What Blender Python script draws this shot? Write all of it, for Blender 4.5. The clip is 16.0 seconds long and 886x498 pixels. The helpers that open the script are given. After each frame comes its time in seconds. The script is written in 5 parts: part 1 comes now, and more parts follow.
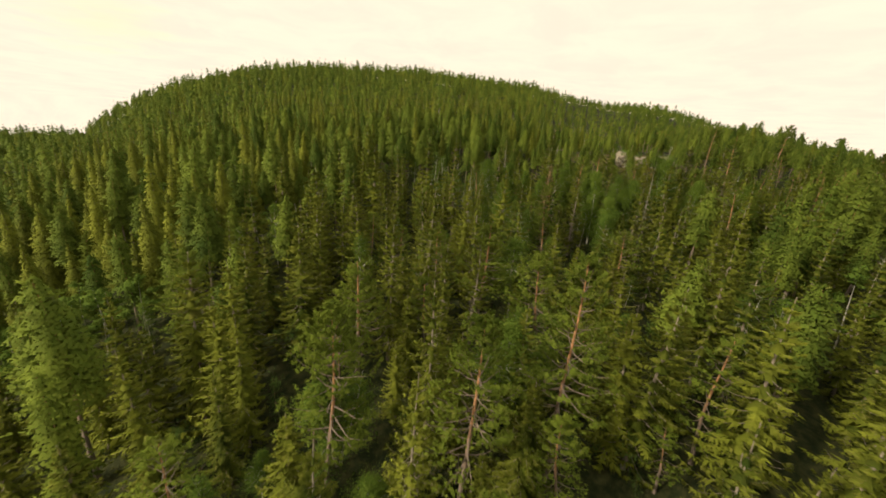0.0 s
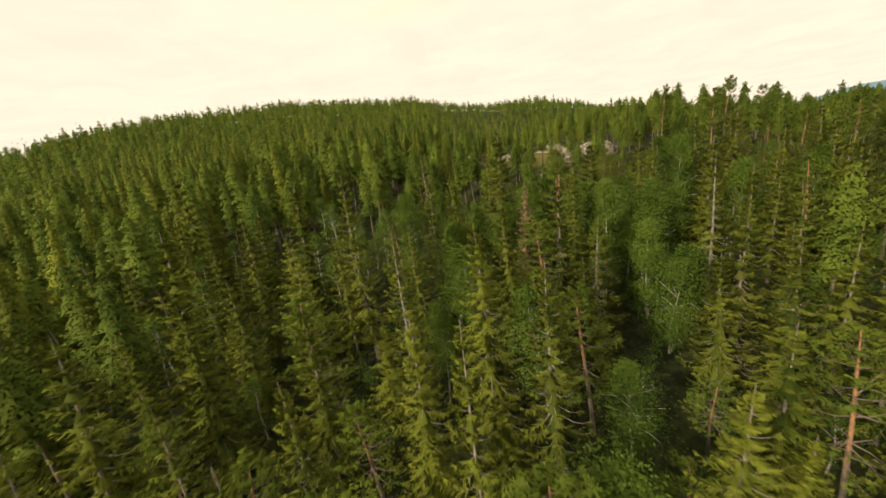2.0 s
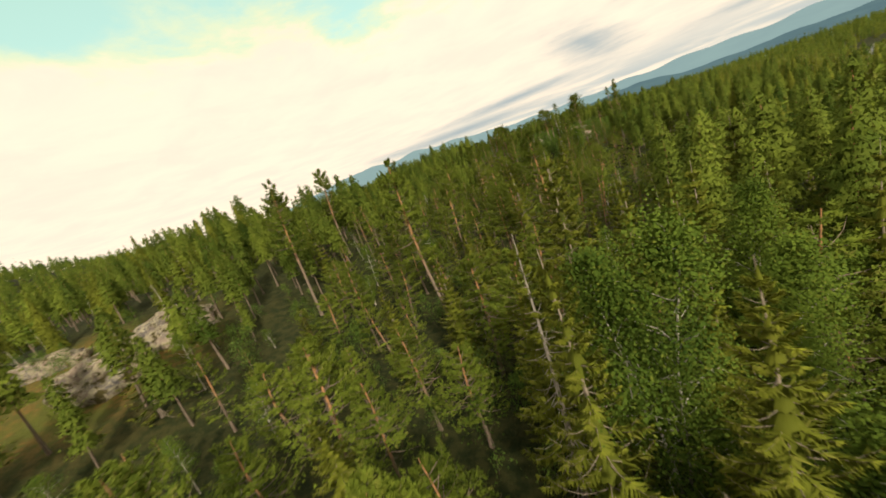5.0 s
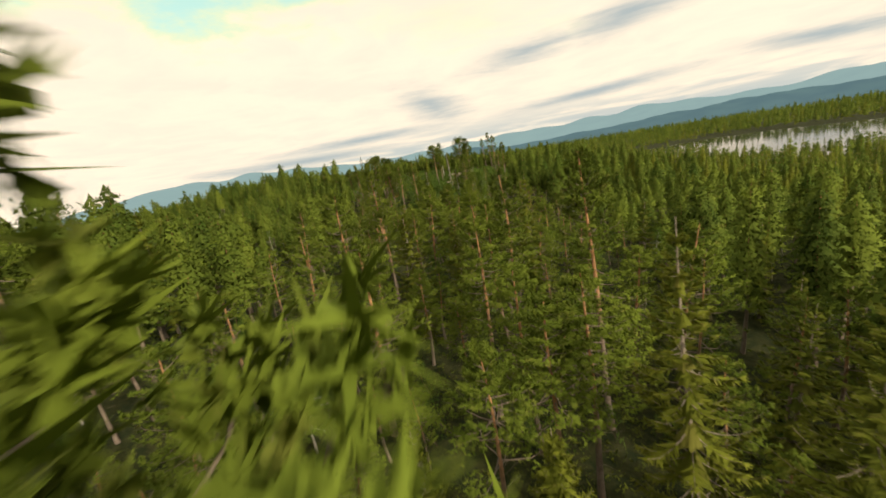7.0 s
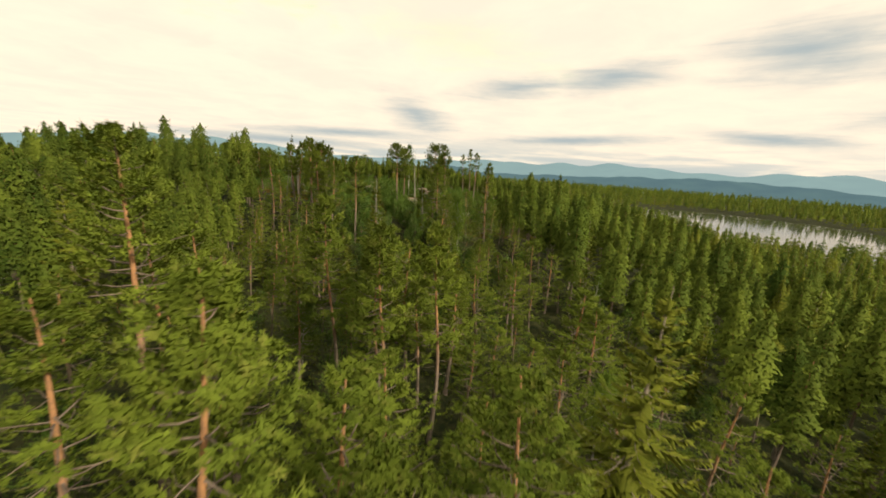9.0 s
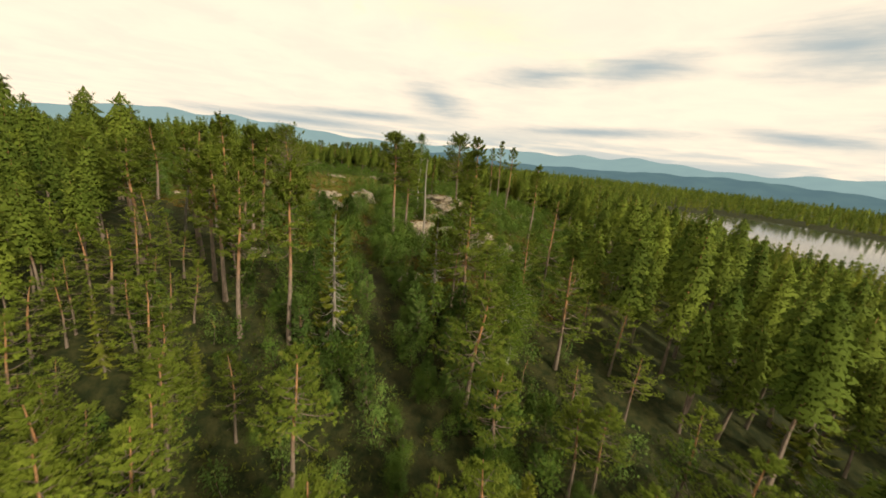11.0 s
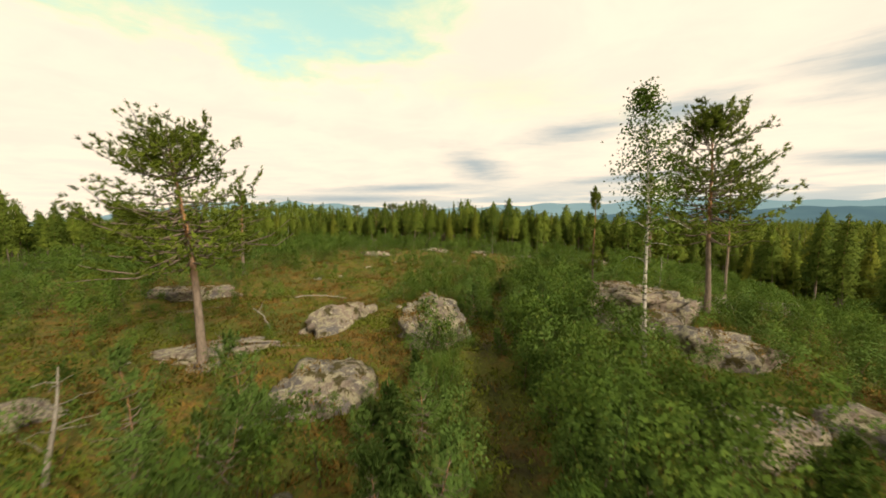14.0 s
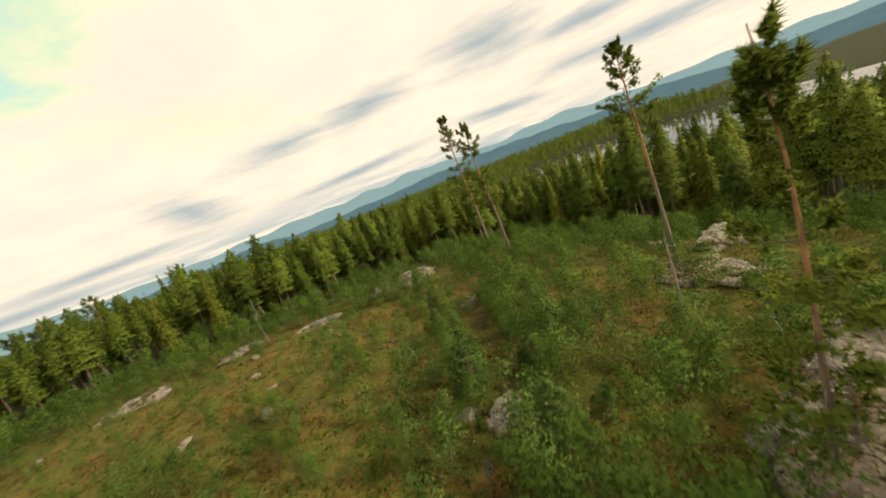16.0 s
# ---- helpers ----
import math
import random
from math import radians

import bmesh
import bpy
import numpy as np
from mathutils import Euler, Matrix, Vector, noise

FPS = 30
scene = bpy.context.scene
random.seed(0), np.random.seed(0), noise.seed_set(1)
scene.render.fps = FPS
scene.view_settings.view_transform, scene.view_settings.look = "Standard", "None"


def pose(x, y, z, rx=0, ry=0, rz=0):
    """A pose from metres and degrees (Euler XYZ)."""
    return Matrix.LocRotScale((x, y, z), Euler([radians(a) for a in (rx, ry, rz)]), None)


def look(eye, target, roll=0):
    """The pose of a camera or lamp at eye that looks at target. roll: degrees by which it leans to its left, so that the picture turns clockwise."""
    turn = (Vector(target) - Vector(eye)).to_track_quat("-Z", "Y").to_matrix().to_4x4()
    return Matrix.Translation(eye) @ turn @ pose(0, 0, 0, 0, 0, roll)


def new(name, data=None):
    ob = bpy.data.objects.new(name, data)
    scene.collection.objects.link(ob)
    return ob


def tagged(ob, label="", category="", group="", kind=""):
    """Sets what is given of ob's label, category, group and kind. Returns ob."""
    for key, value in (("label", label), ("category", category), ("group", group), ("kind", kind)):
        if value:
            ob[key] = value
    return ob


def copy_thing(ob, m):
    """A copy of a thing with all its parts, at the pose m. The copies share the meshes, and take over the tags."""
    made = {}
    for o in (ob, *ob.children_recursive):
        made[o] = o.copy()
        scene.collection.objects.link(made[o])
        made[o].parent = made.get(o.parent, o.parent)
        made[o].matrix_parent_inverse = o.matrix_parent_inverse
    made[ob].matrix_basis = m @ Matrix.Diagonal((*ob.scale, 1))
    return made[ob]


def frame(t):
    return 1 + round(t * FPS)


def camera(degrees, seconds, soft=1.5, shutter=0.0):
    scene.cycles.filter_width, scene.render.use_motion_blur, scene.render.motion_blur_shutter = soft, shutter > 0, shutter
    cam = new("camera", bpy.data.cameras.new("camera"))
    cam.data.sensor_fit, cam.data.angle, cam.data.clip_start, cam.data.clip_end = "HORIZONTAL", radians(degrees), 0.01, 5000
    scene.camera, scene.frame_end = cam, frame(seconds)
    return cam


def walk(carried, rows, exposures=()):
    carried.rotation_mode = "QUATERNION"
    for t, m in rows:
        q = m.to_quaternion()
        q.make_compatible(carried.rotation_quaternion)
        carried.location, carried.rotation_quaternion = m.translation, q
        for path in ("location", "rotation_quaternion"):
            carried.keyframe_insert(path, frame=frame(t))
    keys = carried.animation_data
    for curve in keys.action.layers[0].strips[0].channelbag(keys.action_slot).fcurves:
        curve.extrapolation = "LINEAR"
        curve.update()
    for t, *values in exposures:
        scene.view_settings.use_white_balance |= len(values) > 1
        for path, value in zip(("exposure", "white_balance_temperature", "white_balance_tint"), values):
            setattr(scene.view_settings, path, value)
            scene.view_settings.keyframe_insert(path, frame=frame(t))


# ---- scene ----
import functools

cam = camera(98.8, 16.0, soft=1.7, shutter=0.14)
# seconds, x, y, z, rx, ry, rz of the drone's level curve over the woods
ROWS = [
    (0.0, 94.16, -4.43, 19.06, 71.66, -3.87, 107.40),
    (0.5, 86.37, -6.77, 18.95, 71.97, -2.24, 105.92),
    (1.0, 78.59, -9.04, 18.63, 72.80, 0.25, 102.30),
    (1.5, 70.90, -11.12, 18.46, 73.66, 3.08, 96.11),
    (2.0, 62.70, -12.35, 18.30, 74.36, 7.05, 91.04),
    (2.5, 54.67, -13.08, 18.51, 74.36, 11.43, 83.89),
    (3.0, 46.46, -12.79, 18.68, 74.62, 13.64, 74.47),
    (3.5, 38.08, -11.01, 18.70, 76.13, 15.41, 64.95),
    (4.0, 30.57, -9.04, 19.32, 78.01, 16.09, 53.63),
    (4.5, 22.96, -5.79, 20.01, 77.45, 17.63, 37.94),
    (5.0, 17.52, 0.09, 20.23, 75.79, 19.36, 24.11),
    (5.2, 15.61, 2.67, 20.34, 75.15, 20.57, 19.51),
    (7.3, 0.33, 32.80, 20.00, 76.06, 8.26, 0.33),
    (7.5, 0.33, 36.02, 19.74, 76.25, 7.73, -0.03),
    (8.0, 0.35, 44.13, 19.15, 76.97, 4.00, -0.72),
    (8.5, 1.06, 52.19, 18.86, 77.61, -0.90, -0.42),
    (9.0, 1.49, 60.31, 18.95, 77.51, -3.60, -2.26),
    (9.2, 1.64, 63.58, 19.02, 77.43, -4.45, -3.11),
    (11.3, 0.43, 97.10, 21.12, 74.49, -6.90, 2.15),
    (11.5, 0.08, 100.31, 20.65, 73.46, -9.45, 5.86),
    (12.0, -1.18, 108.29, 19.24, 72.69, -15.88, 14.00),
    (12.5, -3.13, 116.35, 18.49, 75.69, -11.64, 18.94),
    (13.0, -5.74, 124.18, 17.51, 82.30, -8.18, 15.72),
    (13.5, -8.02, 131.99, 17.44, 83.80, -3.96, 11.15),
    (14.0, -9.99, 139.71, 17.91, 84.44, 0.46, 6.86),
    (14.5, -11.63, 147.70, 18.54, 84.63, 5.01, 1.43),
    (15.0, -12.24, 155.58, 18.82, 84.63, 10.30, -5.80),
    (15.5, -12.40, 163.64, 19.17, 82.73, 16.44, -18.21),
    (16.0, -8.66, 170.60, 19.51, 78.39, 21.20, -31.53),
]
walk(cam, [(r[0], pose(*r[1:])) for r in ROWS], exposures=[(0.0, 0.0), (16.0, 0.0)])

# ---- sky and sun ----
SUN_AZ, SUN_EL = -136.0, 31.0   # degrees, anticlockwise from +y; behind thin cloud
world = bpy.data.worlds.new("sky")
scene.world = world
world.use_nodes = True


class Nodes:
    """Small helper to write node graphs as expressions."""

    def __init__(self, tree):
        self.tree = tree

    def add(self, kind, ins=None, **props):
        n = self.tree.nodes.new(kind)
        for k, v in props.items():
            setattr(n, k, v)
        for k, v in (ins or {}).items():
            if isinstance(v, bpy.types.NodeSocket):
                self.tree.links.new(v, n.inputs[k])
            else:
                n.inputs[k].default_value = v
        return n

    def math(self, op, a, b=0.0, c=0.0, clamp=False):
        return self.add("ShaderNodeMath", {0: a, 1: b, 2: c}, operation=op, use_clamp=clamp).outputs[0]

    def step(self, v, lo, hi, a=0.0, b=1.0):
        return self.add("ShaderNodeMapRange", {"Value": v, "From Min": lo, "From Max": hi, "To Min": a, "To Max": b},
                        interpolation_type="SMOOTHSTEP").outputs[0]

    def mix(self, f, a, b):
        return self.add("ShaderNodeMix", {0: f, 6: a, 7: b}, data_type="RGBA").outputs[2]

    def dot(self, a, b):
        return self.add("ShaderNodeVectorMath", {0: a, 1: b}, operation="DOT_PRODUCT").outputs[1]

    def noise(self, vec, scale, detail=3.0, rough=0.55, dist=0.0):
        return self.add("ShaderNodeTexNoise", {"Vector": vec, "Scale": scale, "Detail": detail, "Roughness": rough,
                                               "Distortion": dist}).outputs[0]


def heading(az, el):
    a, e = radians(az), radians(el)
    return Vector((-math.sin(a) * math.cos(e), math.cos(a) * math.cos(e), math.sin(e)))


def build_sky():
    tree = world.node_tree
    tree.nodes.clear()
    N = Nodes(tree)
    direction = N.add("ShaderNodeTexCoord").outputs["Generated"]
    sky = N.add("ShaderNodeTexSky", sky_type="NISHITA", sun_disc=False, sun_elevation=radians(SUN_EL),
                sun_rotation=radians(-SUN_AZ), altitude=400.0, dust_density=2.0)
    blue = N.add("ShaderNodeVectorMath", {0: sky.outputs[0], 1: (0.11, 0.11, 0.09)}, operation="MULTIPLY").outputs[0]
    clear = N.add("ShaderNodeVectorMath", {0: blue, 1: (0.37, 0.60, 0.42)}, operation="ADD").outputs[0]
    xyz = N.add("ShaderNodeSeparateXYZ", {0: direction})
    up = N.math("MAXIMUM", xyz.outputs[2], 0.0)
    flat = N.add("ShaderNodeVectorMath", {0: direction, 3: N.math("DIVIDE", 1.0, N.math("ADD", up, 0.07))},
                 operation="SCALE").outputs[0]
    wisps = N.noise(flat, 1.6, 6.0, 0.6, 0.4)
    fine = N.noise(flat, 5.0, 5.0, 0.6, 0.3)
    streak_vec = N.add("ShaderNodeVectorMath", {0: direction, 1: (4.0, 4.0, 42.0)}, operation="MULTIPLY").outputs[0]
    streaks = N.noise(streak_vec, 1.0, 5.0, 0.55, 0.5)

    def patch(az, el, width, height, lean, soft=0.5, rag=0.9, grain=None):
        """A ragged oval patch of sky round a heading, widths in degrees, lean in degrees."""
        c = heading(az, el)
        side = Vector((0, 0, 1)).cross(c).normalized() * -1
        rise = side.cross(c).normalized()
        if rise.z < 0:
            rise = -rise
        u = side * math.cos(radians(lean)) + rise * math.sin(radians(lean))
        v = rise * math.cos(radians(lean)) - side * math.sin(radians(lean))
        a = N.math("DIVIDE", N.dot(direction, tuple(u)), math.sin(radians(width)))
        b = N.math("DIVIDE", N.dot(direction, tuple(v)), math.sin(radians(height)))
        r = N.math("SQRT", N.math("ADD", N.math("MULTIPLY", a, a), N.math("MULTIPLY", b, b)))
        r = N.math("ADD", r, N.math("MULTIPLY", N.math("SUBTRACT", grain or wisps, 0.5), rag * 2.2))
        r = N.math("ADD", r, N.math("MULTIPLY", N.math("SUBTRACT", fine, 0.5), rag * 0.8))
        front = N.math("GREATER_THAN", N.dot(direction, tuple(c)), 0.3)
        return N.math("MULTIPLY", N.step(r, 1.0 + soft * 0.4, 1.0 - soft), front)

    def most(items):
        m = items[0]
        for i in items[1:]:
            m = N.math("MAXIMUM", m, i)
        return m

    white = N.mix(N.step(wisps, 0.35, 0.7), (1.16, 0.99, 0.76, 1), (1.05, 0.91, 0.72, 1))
    holes = most([patch(*p, 0.55, 0.6) for p in HOLES])
    faint = most([patch(*p, 1.3, 1.6) for p in THIN])
    thin = N.math("MAXIMUM", N.math("MULTIPLY", faint, 0.45), N.step(holes, 0.02, 0.5, 0.0, 0.75))
    col = N.mix(thin, white, (0.86, 0.97, 0.58, 1))
    col = N.mix(N.step(holes, 0.25, 1.0, 0.0, 0.92), col, clear)
    # blue-grey streaked band low over the far hills, and long dark cloud bars
    north = N.step(N.dot(direction, tuple(heading(-15, 0))), 0.55, 0.97)
    low = N.math("MULTIPLY", N.step(xyz.outputs[2], 0.10, 0.01), north)
    low = N.math("MULTIPLY", low, N.step(streaks, 0.36, 0.6))
    col = N.mix(N.math("MULTIPLY", low, 0.75), col, (0.43, 0.53, 0.55, 1))
    bars = most([patch(*p, 1.2, 0.75, streaks) for p in BARS])
    col = N.mix(N.math("MULTIPLY", bars, 0.88), col, (0.38, 0.47, 0.50, 1))
    # an overcast sky brightens towards the zenith
    dome = N.step(xyz.outputs[2], 0.45, 0.95, 1.0, 1.2)
    bg = N.add("ShaderNodeBackground", {"Color": col, "Strength": dome})
    out = N.add("ShaderNodeOutputWorld")
    tree.links.new(bg.outputs[0], out.inputs[0])


# clear gaps between the clouds and dark cloud bars: heading, height, half-width, half-height, lean
HOLES = [(36, 33, 33, 14, -3), (66, 27, 12, 6, 0), (44, 47, 30, 12, 0), (-150, 50, 25, 10, 0), (-90, 55, 20, 8, 0)]
THIN = [(88, 19, 9, 2.0, 10), (104, 22, 8, 3, 0), (146, 8, 6, 2.5, 0), (-3, 17, 12, 3, -10)]
BARS = [(2.0, 6.8, 5.5, 2.2, -15), (-12, 10.9, 7.5, 1.5, 6), (-24, 12.3, 7.5, 1.8, 5), (-43, 13.6, 8, 2.8, 0), (-56, 11.0, 7, 1.3, -4), (-42, 5.0, 7, 0.8, -4),
        (12, 3.6, 12, 0.6, 2), (-20, 4.4, 12, 0.7, 3), (-62, 6.5, 14, 1.5, -3), (20, 2.0, 12, 0.7, 0),
        (-110, 12, 20, 2, 4)]
build_sky()

sun = new("sun", bpy.data.lights.new("sun", "SUN"))
sun.data.energy, sun.data.angle, sun.data.color = 5.4, radians(6), (1.0, 0.87, 0.66)
sun.matrix_world = look(heading(SUN_AZ, SUN_EL) * 100, (0, 0, 0))

# ---- materials ----


def material(name):
    m = bpy.data.materials.new(name)
    m.use_nodes = True
    m.node_tree.nodes.clear()
    return m, Nodes(m.node_tree)


def finish(m, N, shader, bump=None):
    out = N.add("ShaderNodeOutputMaterial")
    m.node_tree.links.new(shader, out.inputs[0])
    return m


def foliage(name, dark, light, odd, glow=0.25, lace=0.0):
    """Needles or leaves: tint by tuft and by tree, some light comes through."""
    m, N = material(name)
    tint = N.add("ShaderNodeAttribute", attribute_name="tint").outputs["Fac"]
    tree = N.add("ShaderNodeObjectInfo").outputs["Random"]
    place = N.add("ShaderNodeNewGeometry").outputs["Position"]
    patch = N.noise(place, 0.16, 2.0)
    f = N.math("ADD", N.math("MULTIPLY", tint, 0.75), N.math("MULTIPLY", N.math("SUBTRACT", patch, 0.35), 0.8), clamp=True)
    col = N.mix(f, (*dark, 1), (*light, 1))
    fleck = N.step(N.add("ShaderNodeTexWhiteNoise", {"Vector": N.add("ShaderNodeCombineXYZ", {0: tree, 1: tint}).outputs[0]},
                         noise_dimensions="3D").outputs[0], 0.8, 1.0)
    col = N.mix(N.math("MULTIPLY", fleck, 0.5), col, (*odd, 1))
    col = N.mix(N.step(tree, 0.0, 1.0, 0.0, 0.25), col, (*light, 1))
    body = N.add("ShaderNodeBsdfPrincipled", {"Base Color": col, "Roughness": 0.75, "Specular IOR Level": 0.06})
    thin = N.add("ShaderNodeBsdfTranslucent", {"Color": col})
    mixed = N.add("ShaderNodeMixShader", {0: glow, 1: body.outputs[0], 2: thin.outputs[0]})
    if lace:   # gaps between the sprays of distant foliage
        gaps = N.math("GREATER_THAN", N.noise(place, lace, 2.0, 0.6), 0.51)
        clear = N.add("ShaderNodeBsdfTransparent")
        mixed = N.add("ShaderNodeMixShader", {0: gaps, 1: mixed.outputs[0], 2: clear.outputs[0]})
    return finish(m, N, mixed.outputs[0])


def bark(name, low, high, start, stop, flake=9.0, spots=None):
    m, N = material(name)
    up = N.add("ShaderNodeAttribute", attribute_name="up").outputs["Fac"]
    place = N.add("ShaderNodeTexCoord").outputs["Object"]
    squash = N.add("ShaderNodeVectorMath", {0: place, 1: (1, 1, 0.35)}, operation="MULTIPLY").outputs[0]
    rough = N.noise(squash, flake, 4.0, 0.65)
    broad = N.noise(place, 0.7, 2.0)
    f = N.step(N.math("ADD", up, N.math("MULTIPLY", N.math("SUBTRACT", broad, 0.5), 0.3)), start, stop)
    col = N.mix(f, (*low, 1), (*high, 1))
    col = N.mix(N.step(rough, 0.35, 0.65, 0.55, 0.0), col, tuple(c * 0.35 for c in low) + (1,))
    if spots:
        col = N.mix(N.step(N.noise(N.add("ShaderNodeVectorMath", {0: place, 1: (2, 2, 9)}, operation="MULTIPLY").outputs[0],
                                   1.3, 2.0), 0.58, 0.66), col, (*spots, 1))
    bump = N.add("ShaderNodeBump", {"Strength": 0.6, "Distance": 0.02, "Height": rough})
    return finish(m, N, N.add("ShaderNodeBsdfPrincipled", {"Base Color": col, "Roughness": 0.9, "Specular IOR Level": 0.2,
                                                           "Normal": bump.outputs[0]}).outputs[0])


PINE = ((0.026, 0.050, 0.007), (0.200, 0.250, 0.030), (0.20, 0.18, 0.05), 0.15)
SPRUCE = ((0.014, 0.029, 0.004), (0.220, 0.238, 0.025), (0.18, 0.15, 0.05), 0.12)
BIRCH = ((0.025, 0.058, 0.009), (0.130, 0.188, 0.025), (0.20, 0.20, 0.03), 0.3)
YOUNG_TREE = ((0.026, 0.062, 0.011), (0.120, 0.185, 0.030), (0.22, 0.22, 0.035), 0.35)
PINE_LEAF, PINE_LACE = foliage("pine_needles", *PINE), foliage("pine_sprays", *PINE, lace=5.0)
SPRUCE_LEAF, SPRUCE_LACE = foliage("spruce_needles", *SPRUCE), foliage("spruce_sprays", *SPRUCE, lace=5.0)
BIRCH_LEAF, BIRCH_LACE = foliage("birch_leaves", *BIRCH), foliage("birch_sprays", *BIRCH, lace=5.0)
PINELET = ((0.030, 0.066, 0.014), (0.130, 0.200, 0.042), (0.15, 0.15, 0.04), 0.2)
PINELET_LEAF, PINELET_LACE = foliage("young_pine_needles", *PINELET), foliage("young_pine_sprays", *PINELET, lace=13.0)
YOUNG_LEAF, YOUNG_LACE = foliage("sapling_leaves", *YOUNG_TREE), foliage("sapling_sprays", *YOUNG_TREE, lace=13.0)
DRY_LEAF = foliage("dry_needles", (0.12, 0.085, 0.035), (0.27, 0.20, 0.10), (0.30, 0.21, 0.11), 0.1)
HEATHER = foliage("heather", (0.074, 0.054, 0.012), (0.215, 0.120, 0.028), (0.08, 0.10, 0.02), 0.2)
BILBERRY = foliage("bilberry", (0.046, 0.064, 0.009), (0.155, 0.175, 0.022), (0.15, 0.12, 0.03), 0.25)
PINE_BARK = bark("pine_bark", (0.20, 0.155, 0.12), (0.40, 0.205, 0.090), 0.3, 0.65)
SPRUCE_BARK = bark("spruce_bark", (0.20, 0.165, 0.13), (0.27, 0.225, 0.175), 0.3, 0.8)
BIRCH_BARK = bark("birch_bark", (0.42, 0.38, 0.33), (0.50, 0.47, 0.42), 0.1, 0.5, 5.0, (0.06, 0.05, 0.045))
YOUNG_BARK = bark("young_bark", (0.085, 0.062, 0.042), (0.10, 0.075, 0.05), 0.1, 0.6, 12.0)
DEAD_WOOD = bark("dead_wood", (0.24, 0.21, 0.175), (0.31, 0.28, 0.24), 0.2, 0.8, 14.0)


def ground_material():
    m, N = material("forest_floor")
    place = N.add("ShaderNodeNewGeometry").outputs["Position"]
    open_land = N.add("ShaderNodeAttribute", attribute_name="open").outputs["Fac"]
    trail = N.add("ShaderNodeAttribute", attribute_name="trail").outputs["Fac"]
    a, b, c = N.noise(place, 0.22, 4.0), N.noise(place, 1.3, 5.0, 0.65), N.noise(place, 7.0, 4.0, 0.7)
    moss = N.mix(N.step(b, 0.35, 0.65), (0.012, 0.018, 0.005, 1), (0.036, 0.038, 0.012, 1))
    heath = N.mix(N.step(b, 0.42, 0.58), (0.076, 0.080, 0.014, 1), (0.145, 0.090, 0.022, 1))
    heath = N.mix(N.step(a, 0.46, 0.62), heath, (0.080, 0.088, 0.015, 1))
    heath = N.mix(N.step(c, 0.48, 0.68, 0.0, 0.75), heath, (0.032, 0.028, 0.010, 1))
    col = N.mix(open_land, moss, heath)
    soil = N.mix(c, (0.011, 0.010, 0.005, 1), (0.032, 0.025, 0.013, 1))
    col = N.mix(N.math("MULTIPLY", trail, N.step(b, 0.25, 0.6, 0.4, 1.0)), col, soil)
    bump = N.add("ShaderNodeBump", {"Strength": 1.0, "Distance": 0.15, "Height": N.math("ADD", b, N.math("MULTIPLY", c, 0.6))})
    return finish(m, N, N.add("ShaderNodeBsdfPrincipled", {"Base Color": col, "Roughness": 0.95, "Specular IOR Level": 0.15,
                                                           "Normal": bump.outputs[0]}).outputs[0])


def rock_material():
    m, N = material("lichen_granite")
    place = N.add("ShaderNodeNewGeometry").outputs["Position"]
    warp = N.add("ShaderNodeVectorMath", {0: place, 1: N.add("ShaderNodeTexNoise", {"Vector": place, "Scale": 0.8, "Detail": 3.0}).outputs["Color"]},
                 operation="ADD").outputs[0]
    a, b, c = N.noise(warp, 0.45, 4.0), N.noise(warp, 1.9, 6.0, 0.72), N.noise(place, 9.0, 5.0, 0.75)
    stone = N.mix(N.step(a, 0.35, 0.65), (0.125, 0.115, 0.115, 1), (0.260, 0.200, 0.155, 1))
    stone = N.mix(N.step(c, 0.48, 0.70, 0.0, 0.8), stone, (0.060, 0.052, 0.048, 1))
    col = N.mix(N.step(b, 0.47, 0.56, 0.0, 0.85), stone, (0.32, 0.285, 0.19, 1))
    col = N.mix(N.step(N.noise(warp, 3.4, 4.0, 0.7), 0.58, 0.64), col, (0.38, 0.355, 0.26, 1))
    col = N.mix(N.step(N.noise(place, 0.8, 5.0, 0.75), 0.53, 0.59), col, (0.060, 0.050, 0.016, 1))
    cracks = N.add("ShaderNodeTexVoronoi", {"Vector": warp, "Scale": 0.7, "Randomness": 1.0}, feature="DISTANCE_TO_EDGE").outputs[0]
    deep = N.math("MULTIPLY", N.step(cracks, 0.0, 0.02, 0.55, 0.0), N.step(a, 0.5, 0.62))
    col = N.mix(deep, col, (0.035, 0.03, 0.025, 1))
    h = N.math("ADD", b, N.math("ADD", N.math("MULTIPLY", c, 0.5), N.math("MULTIPLY", deep, -0.8)))
    bump = N.add("ShaderNodeBump", {"Strength": 1.0, "Distance": 0.24, "Height": h})
    return finish(m, N, N.add("ShaderNodeBsdfPrincipled", {"Base Color": col, "Roughness": 0.92, "Specular IOR Level": 0.2,
                                                           "Normal": bump.outputs[0]}).outputs[0])


def water_material():
    m, N = material("lake_water")
    place = N.add("ShaderNodeNewGeometry").outputs["Position"]
    bump = N.add("ShaderNodeBump", {"Strength": 0.25, "Distance": 0.02, "Height": N.noise(place, 1.2, 3.0)})
    return finish(m, N, N.add("ShaderNodeBsdfPrincipled", {"Base Color": (0.03, 0.035, 0.03, 1), "Roughness": 0.08,
                                                           "IOR": 1.33, "Normal": bump.outputs[0]}).outputs[0])


